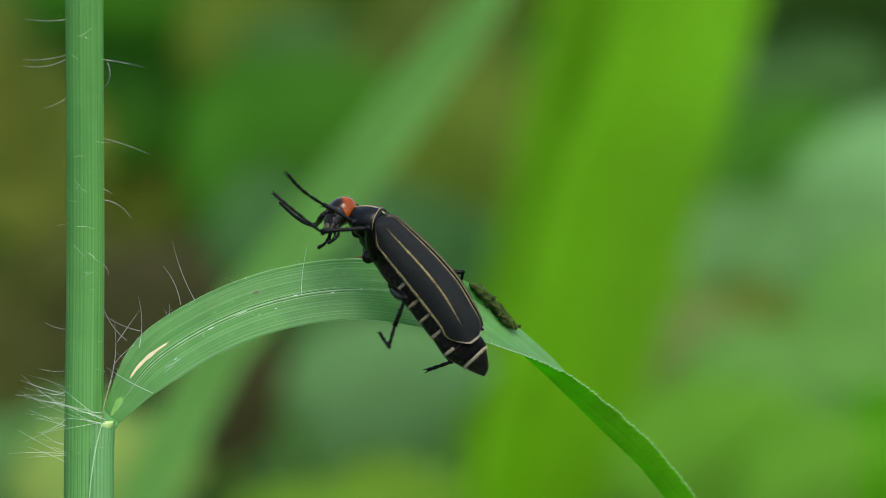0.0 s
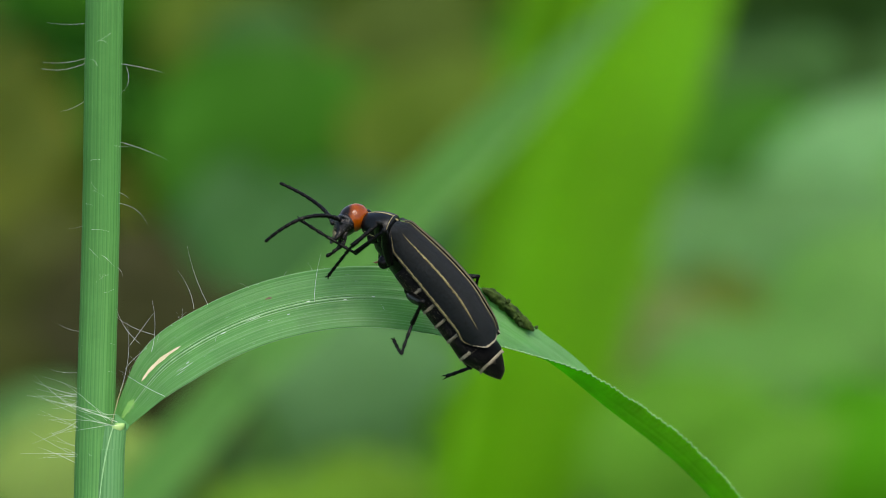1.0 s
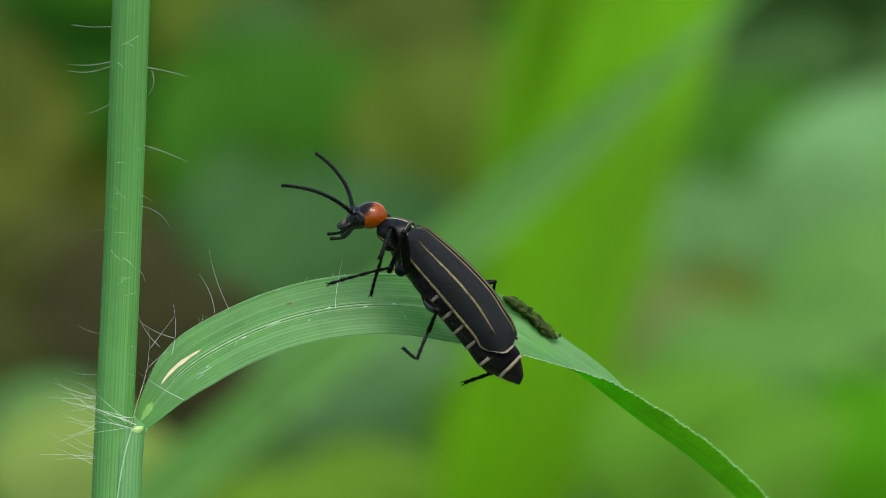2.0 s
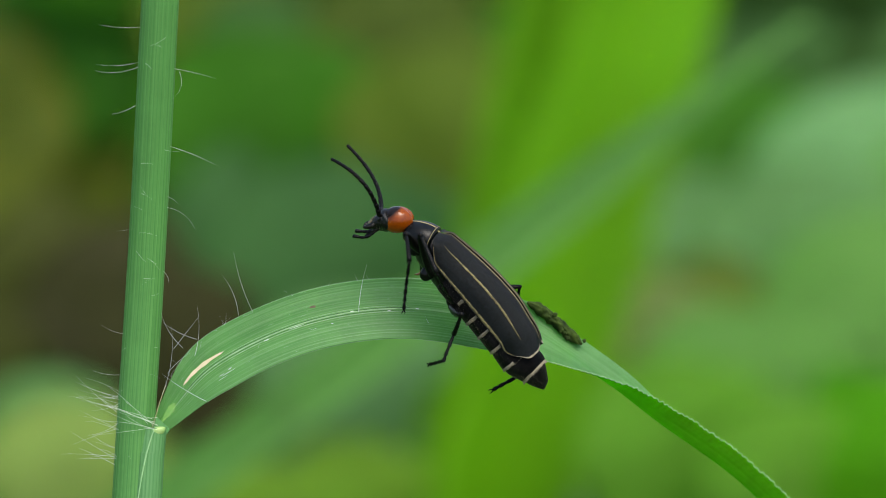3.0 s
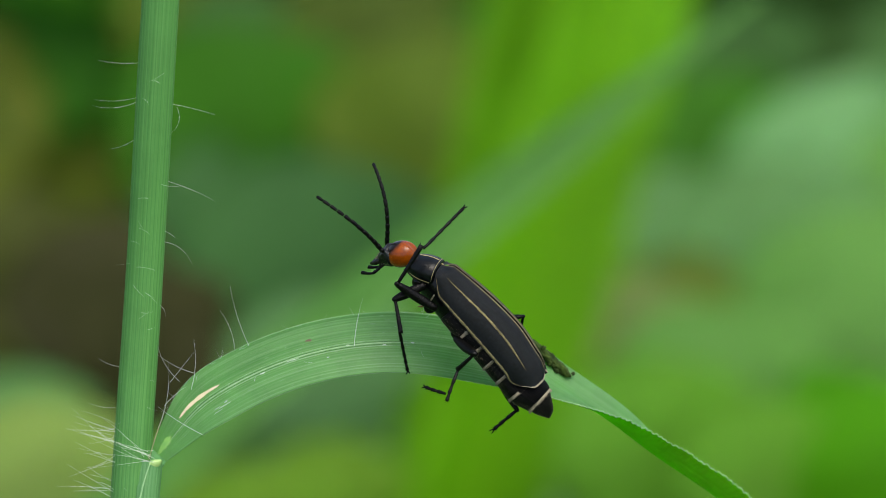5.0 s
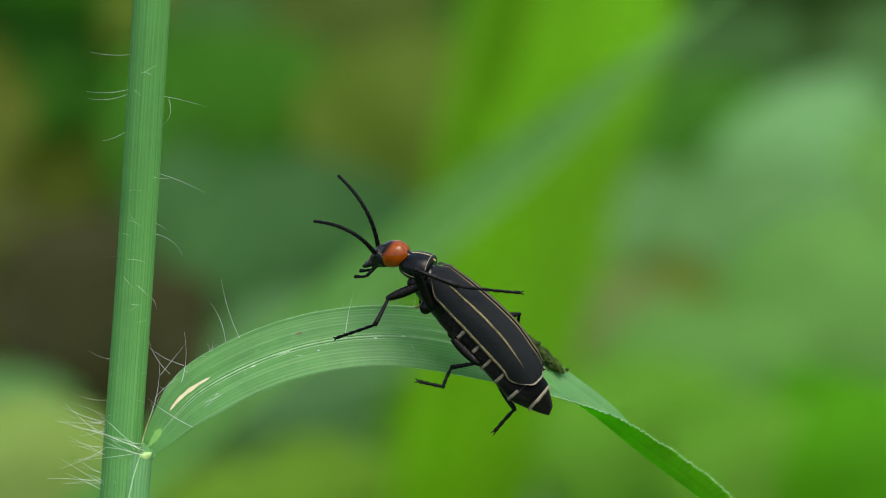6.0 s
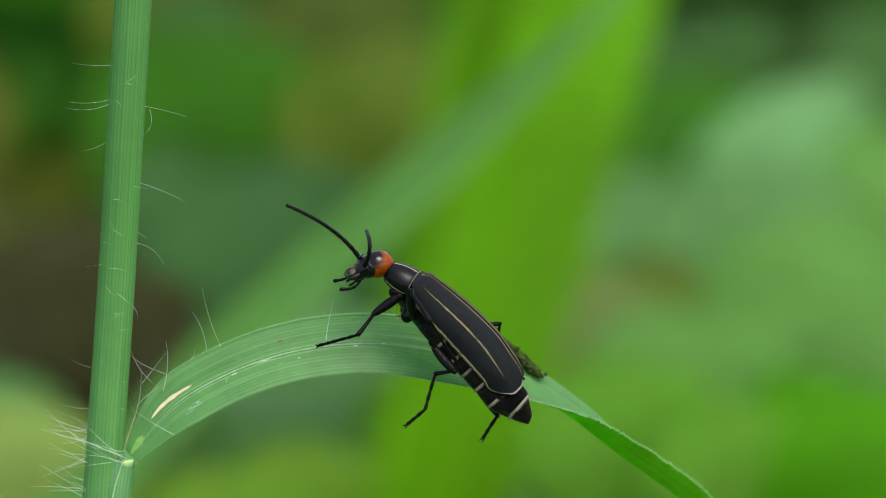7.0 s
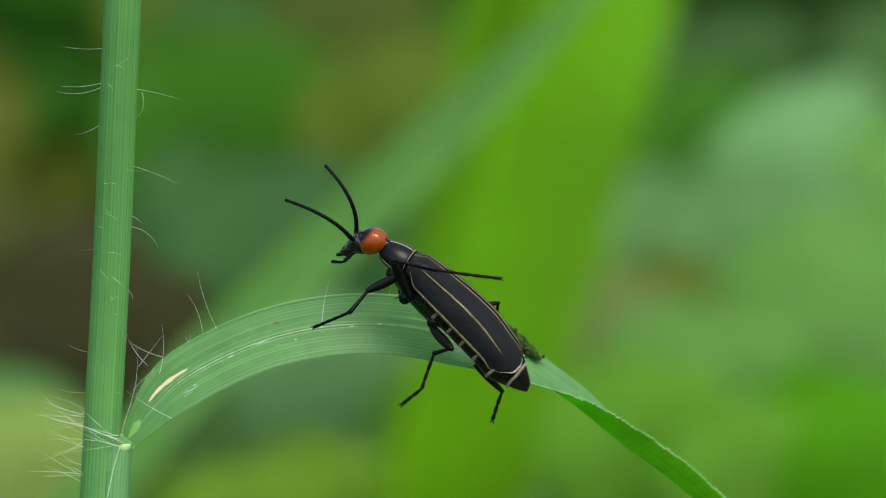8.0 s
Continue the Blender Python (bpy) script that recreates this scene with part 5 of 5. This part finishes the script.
    walk(P["middle_tarsus"], [(0, mm(3.44, 2.85, -0.89, 54.4, 65.2, 67.3)), (0.5, mm(2.79, 2.77, -1.13, 47.1, 55.1, 66.7)),
        (1, mm(1.00, 1.91, -1.04, 36.8, 38.5, 53.0)), (1.5, mm(0.57, 1.51, -0.69, 33.8, 27.5, 56.0)),
        (2, mm(0.85, 1.07, 0.37, 26.2, 9.6, 102.1)), (2.5, mm(1.13, 0.62, 1.43, 8.2, 2.5, 148.7)),
        (3, mm(1.41, 0.18, 2.49, -9.4, 10.8, -164.7)), (3.5, mm(2.29, 0.29, 2.88, -13.4, -0.2, -162.1)),
        (3.75, mm(3.50, -2.07, 2.14, -13.3, -23.8, -127.2)), (4, mm(2.54, -2.25, 1.92, -4.5, 0.9, -125.3)),
        (4.5, mm(3.66, -2.73, 1.10, -11.0, 13.4, -105.1)), (6, mm(1.23, -1.89, 1.44, -20.9, -9.4, -122.1)),
        (6.5, mm(1.85, -0.68, 2.66, -32.4, -39.1, -143.4)), (7, mm(3.20, -0.10, 3.00, -16.4, -14.0, -164.6)),
        (7.5, mm(1.91, -1.83, 2.08, -14.0, -6.9, -121.7)), (8, mm(1.60, -2.05, 1.62, -18.8, -15.2, -124.6))])
    walk(P["hind_leg"], [(0, mm(-4.18, 1.62, -0.48, 70.6, -33.6, 118.9)), (0.5, mm(-4.18, 1.62, -0.48, 70.4, -33.6, 118.3)),
        (1, mm(-4.18, 1.62, -0.48, 74.9, -35.5, 117.8)), (1.5, mm(-4.18, 1.62, -0.48, 68.3, -32.8, 117.2)),
        (3, mm(-4.18, 1.62, -0.48, 60.3, -30.6, 112.0)), (3.5, mm(-4.18, 1.62, -0.48, 70.4, -33.9, 114.3)),
        (4, mm(-4.18, 1.62, -0.48, 57.7, -29.9, 111.1)), (4.5, mm(-4.18, 1.62, -0.48, 63.7, -31.1, 115.7)),
        (6, mm(-4.18, 1.62, -0.48, 52.3, -5.6, 173.2)), (6.5, mm(-4.18, 1.62, -0.48, 55.3, -18.0, 146.7)),
        (7, mm(-4.18, 1.62, -0.48, 52.4, -11.2, 153.4)), (7.5, mm(-4.18, 1.62, -0.48, 51.1, -14.3, 139.3)),
        (8, mm(-4.18, 1.62, -0.48, 53.9, -17.0, 142.8))])
    walk(P["hind_tibia"], [(0, mm(2.27, 0.00, -0.00, -75.5, 38.4, -96.9)), (0.5, mm(2.27, 0.00, 0.00, -98.4, 41.7, -129.2)),
        (1, mm(2.27, 0.00, 0.00, -95.5, 35.9, -131.6)), (1.5, mm(2.27, 0.00, 0.00, -101.9, 41.6, -132.7)),
        (3, mm(2.27, 0.00, -0.00, -127.3, 47.6, -148.2)), (3.5, mm(2.27, 0.00, -0.00, -101.9, 42.6, -128.6)),
        (4, mm(2.27, -0.00, 0.00, -125.1, 48.1, -145.5)), (4.5, mm(2.27, 0.00, -0.00, -96.6, 37.7, -129.8)),
        (5.25, mm(2.27, 0.00, -0.00, -52.2, 33.7, -128.2)), (6, mm(2.27, 0.00, -0.00, -9.9, 29.9, -130.3)),
        (6.5, mm(2.27, 0.00, -0.00, -38.7, 26.8, -142.8)), (7, mm(2.27, 0.00, 0.00, -33.9, 39.9, -145.9)),
        (7.5, mm(2.27, -0.00, 0.00, -56.2, 38.9, -155.3)), (8, mm(2.27, -0.00, -0.00, -50.6, 35.5, -147.9))])
    walk(P["hind_tarsus"], [(0, mm(2.09, -1.48, -1.18, -51.5, 1.9, -34.3)), (0.5, mm(1.37, -1.10, -1.27, -55.3, 11.2, -49.6)),
        (1, mm(1.25, -1.15, -1.12, -59.2, 12.9, -57.3)), (1.5, mm(1.30, -1.05, -1.26, -55.5, 14.8, -51.8)),
        (3, mm(1.18, -0.68, -1.41, -49.9, 18.8, -41.5)), (3.5, mm(1.40, -1.10, -1.29, -57.8, 25.9, -58.9)),
        (4, mm(1.22, -0.72, -1.42, -52.5, 22.3, -46.8)), (4.5, mm(1.31, -1.16, -1.17, -55.8, 24.4, -57.4)),
        (5.25, mm(1.26, -1.21, -1.06, -37.8, -11.2, -54.5)), (6, mm(1.20, -1.26, -0.95, -14.6, -45.5, -65.5)),
        (6.5, mm(0.92, -1.03, -0.86, -38.1, -17.5, -52.0)), (7, mm(1.06, -0.82, -1.22, -23.8, 19.8, -55.5)),
        (7.5, mm(0.92, -0.62, -1.20, -34.9, 29.1, -57.7)), (8, mm(0.96, -0.82, -1.11, -36.0, 25.4, -63.1))])
    walk(P["hind_claw"], [(0, mm(4.09, -2.84, -1.26, 11.8, -17.1, 171.7)), (0.5, mm(2.91, -2.91, -1.74, 17.0, -18.6, 167.6)),
        (1, mm(2.52, -3.14, -1.66, 23.1, -16.1, 164.1)), (1.5, mm(2.75, -2.88, -1.88, 14.4, -15.0, 170.6)),
        (2.25, mm(2.82, -2.54, -2.03, -31.8, -9.0, -165.1)), (3, mm(2.89, -2.19, -2.18, -72.6, 11.8, -151.9)),
        (3.5, mm(2.52, -2.96, -2.35, -37.0, -2.6, -162.8)), (4, mm(2.75, -2.35, -2.33, -52.7, 2.9, -158.8)),
        (4.5, mm(2.49, -3.01, -2.16, -34.2, -7.7, -159.9)), (6, mm(1.91, -2.80, 0.78, -5.7, 1.4, -147.1)),
        (6.5, mm(2.34, -2.85, -0.13, -29.0, -15.6, -130.4)), (7, mm(2.35, -2.69, -2.04, -31.0, 18.9, -94.4)),
        (7.5, mm(2.05, -2.41, -2.37, -40.5, 20.5, -73.3)), (8, mm(1.95, -2.77, -2.14, -42.6, 13.9, -96.3))])
    walk(P["far_hind_leg"], [(0, mm(-8.00, -1.20, -1.60, 56.4, 19.6, -158.0)), (0.5, mm(-8.00, -1.20, -1.60, 54.4, 15.2, -164.1)),
        (1, mm(-8.00, -1.20, -1.60, 53.4, 12.0, -168.9)), (1.5, mm(-8.00, -1.20, -1.60, 52.6, 9.6, -174.4)),
        (3, mm(-8.00, -1.20, -1.60, 51.9, -3.1, 179.5)), (3.5, mm(-8.00, -1.20, -1.60, 52.4, -7.2, 174.5)),
        (4, mm(-8.00, -1.20, -1.60, 52.3, -6.4, 173.9)), (4.5, mm(-8.00, -1.20, -1.60, 51.3, 0.2, 170.1)),
        (6, mm(-8.00, -1.20, -1.60, 49.7, 7.6, 165.9)), (6.5, mm(-8.00, -1.20, -1.60, 53.1, 16.5, -177.6)),
        (7, mm(-8.00, -1.20, -1.60, 50.9, 2.2, 168.6)), (7.5, mm(-8.00, -1.20, -1.60, 51.0, 4.5, 171.0)),
        (8, mm(-8.00, -1.20, -1.60, 52.0, 2.3, -172.9))])
    walk(P["far_hind_tarsus"], [(0, mm(2.56, 0.00, 0.00, 28.5, -17.9, -117.5)), (0.5, mm(2.56, -0.00, 0.00, 21.1, -19.6, -115.1)),
        (1, mm(2.56, -0.00, 0.00, 15.6, -21.2, -112.9)), (1.5, mm(2.56, 0.00, 0.00, 9.1, -19.0, -111.6)),
        (3, mm(2.56, -0.00, 0.00, -3.4, -10.8, -103.9)), (3.5, mm(2.56, 0.00, 0.00, -9.7, -7.4, -89.3)),
        (4, mm(2.56, 0.00, 0.00, -10.2, 7.7, -98.6)), (4.5, mm(2.56, 0.00, -0.00, -8.9, 4.7, -90.6)),
        (6, mm(2.56, -0.00, -0.00, -7.5, -7.0, -70.9)), (6.5, mm(2.56, 0.00, 0.00, 10.4, -15.3, -80.6)),
        (7, mm(2.56, 0.00, -0.00, -9.0, -18.0, -67.7)), (7.5, mm(2.56, 0.00, -0.00, -6.3, -11.0, -76.1)),
        (8, mm(2.56, 0.00, -0.00, 4.7, 0.5, -65.3))])
    head_rows = [(0, mm(1.83, -0.93, -0.23, 82.2, 21.7, 93.7)), (0.5, mm(1.91, -0.87, -0.24, 103.2, 28.1, 93.1)), (1, mm(1.89, -0.80, -0.29, 88.2, 35.0, 90.1)),
        (1.5, mm(1.87, -0.61, 0.14, 55.1, 43.4, 65.6)), (3, mm(1.61, -0.14, 0.60, 15.6, 48.6, 21.3)), (3.5, mm(1.56, 0.05, 0.57, 6.3, 55.1, 8.5)),
        (4, mm(1.65, 0.19, 0.44, -8.8, 66.9, -4.7)), (4.5, mm(1.58, 0.23, 0.76, -8.2, 57.6, -6.9)), (6, mm(1.81, 0.09, 0.77, 2.7, 60.5, 4.9)),
        (6.5, mm(1.93, -0.45, 0.64, 18.5, 47.0, 48.3)), (7, mm(1.69, -0.59, 0.47, 22.5, 36.7, 54.7)), (7.5, mm(1.94, -0.34, 0.93, 19.7, 48.3, 38.7)),
        (8, mm(1.93, 0.11, 0.88, -3.3, 56.0, 3.0))]
    walk(P["head"], head_rows)
    walk(P["pronotum"], [(0, mm(-0.29, 0, 0.03, 0, 18.2, 0)), (0.5, mm(-0.33, 0, -0.06, 0, 19.8, 0)), (1, mm(-0.19, 0, -0.17, 0, 14.3, 0)),
        (1.5, mm(-0.11, 0, -0.21, 0, 12.8, 0)), (3, mm(0.01, 0, -0.15, 0, 5.1, 0)), (3.5, mm(-0.13, 0, -0.12, 0, 8.4, 0)),
        (4, mm(-0.09, 0, -0.08, 0, 21.7, 0)), (4.5, mm(-0.15, 0, -0.14, 0, 4.6, 0)), (6, mm(0.17, 0, 0.00, 0, 11.1, 0)),
        (6.5, mm(0.08, 0, 0.03, 0, 0.7, 0)), (7, mm(0.02, 0, -0.19, 0, -4.2, 0)), (7.5, mm(0.17, 0, 0.04, 0, -4.9, 0)),
        (8, mm(0.27, 0, -0.09, 0, -7.0, 0))])
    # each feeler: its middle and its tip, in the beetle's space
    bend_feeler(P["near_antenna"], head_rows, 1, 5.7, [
        (0, (2.27, 4.00, 0.23), (2.06, 2.01, -1.71)), (0.5, (4.18, 3.37, -1.50), (3.94, 4.86, -3.88)), (1, (3.90, 3.51, -1.90), (4.25, 5.13, -4.43)),
        (1.5, (4.99, 2.95, -1.45), (6.53, 4.35, -3.52)), (3, (5.60, 1.94, 0.57), (8.09, 1.22, -0.49)), (3.5, (5.64, 1.81, 0.00), (8.33, 1.67, -0.74)),
        (4, (5.05, 2.49, -1.74), (7.52, 3.35, -3.08)), (4.5, (5.59, 2.03, -0.57), (8.52, 2.52, -1.25)), (6, (5.53, 2.31, -0.28), (7.52, 1.55, -2.10)),
        (6.5, (4.15, 3.53, 0.63), (5.15, 1.96, -1.45)), (7, (3.42, 3.08, 1.78), (4.37, 0.54, 1.09)), (7.5, (5.11, 3.02, 0.69), (6.75, 1.69, -1.13)),
        (8, (5.84, 2.23, -0.13), (8.43, 2.85, -1.03))])
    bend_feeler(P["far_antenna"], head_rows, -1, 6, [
        (0, (2.55, -0.78, -3.67), (4.89, -1.95, -5.01)), (0.5, (3.18, -1.47, -3.35), (4.55, -3.54, -4.92)), (1, (4.24, -1.26, -3.09), (6.78, -1.73, -4.50)),
        (1.5, (5.29, -1.44, -1.95), (7.65, -2.62, -3.25)), (3, (5.41, -2.26, -0.88), (8.17, -3.17, -1.27)), (3.5, (5.27, -2.39, -0.86), (7.82, -3.77, -1.34)),
        (4, (5.23, 0.70, 0.29), (7.94, -0.43, 0.11)), (4.5, (5.14, -0.12, 1.41), (7.51, -1.74, 2.02)), (6, (5.86, 0.20, 0.60), (8.58, -0.87, 0.23)),
        (6.5, (6.04, 1.73, 0.23), (9.42, 2.15, -0.27)), (7, (6.25, 1.08, -0.52), (9.45, 1.76, -1.51)), (7.5, (6.14, 1.29, 0.75), (9.42, 1.69, 0.35)),
        (8, (5.50, 0.86, 1.34), (8.29, -0.08, 1.29))])
    walk(P["beetle"], [(0, STAGE @ mm(-4.98, -2.70, 1.41, -28.0, -51.5, 180.0)), (0.5, STAGE @ mm(-4.00, -2.70, 1.27, -28.0, -50.6, 180.0)),
        (1, STAGE @ mm(-2.97, -2.70, 1.23, -28.0, -50.9, 180.0)), (1.5, STAGE @ mm(-2.24, -2.70, 1.11, -28.0, -49.8, 180.0)),
        (3, STAGE @ mm(0.03, -2.70, 0.58, -28.0, -50.0, 180.0)), (3.5, STAGE @ mm(0.69, -2.70, 0.71, -28.0, -51.6, 180.0)),
        (3.75, STAGE @ mm(0.38, -2.70, 0.61, -28.0, -49.4, 180.0)), (4, STAGE @ mm(0.30, -2.70, 0.50, -28.0, -48.4, 180.0)),
        (4.5, STAGE @ mm(0.68, -2.70, 0.69, -28.0, -49.2, 180.0)), (6, STAGE @ mm(1.49, -2.70, 0.08, -28.0, -46.8, 180.0)),
        (6.5, STAGE @ mm(2.32, -2.70, -0.37, -28.0, -46.6, 180.0)), (7, STAGE @ mm(1.31, -2.70, 0.10, -28.0, -47.4, 180.0)),
        (7.5, STAGE @ mm(-0.56, -2.70, 0.10, -28.0, -44.4, 180.0)), (8, STAGE @ mm(-0.03, -2.70, 0.30, -28.0, -45.9, 180.0))])
    walk(P["abdomen"], [(0, mm(0, 0, 0)), (7, mm(0, 0, 0)), (7.5, mm(0.1, 0, 0.05)), (8, mm(0.65, 0, 0.45))])


motions()
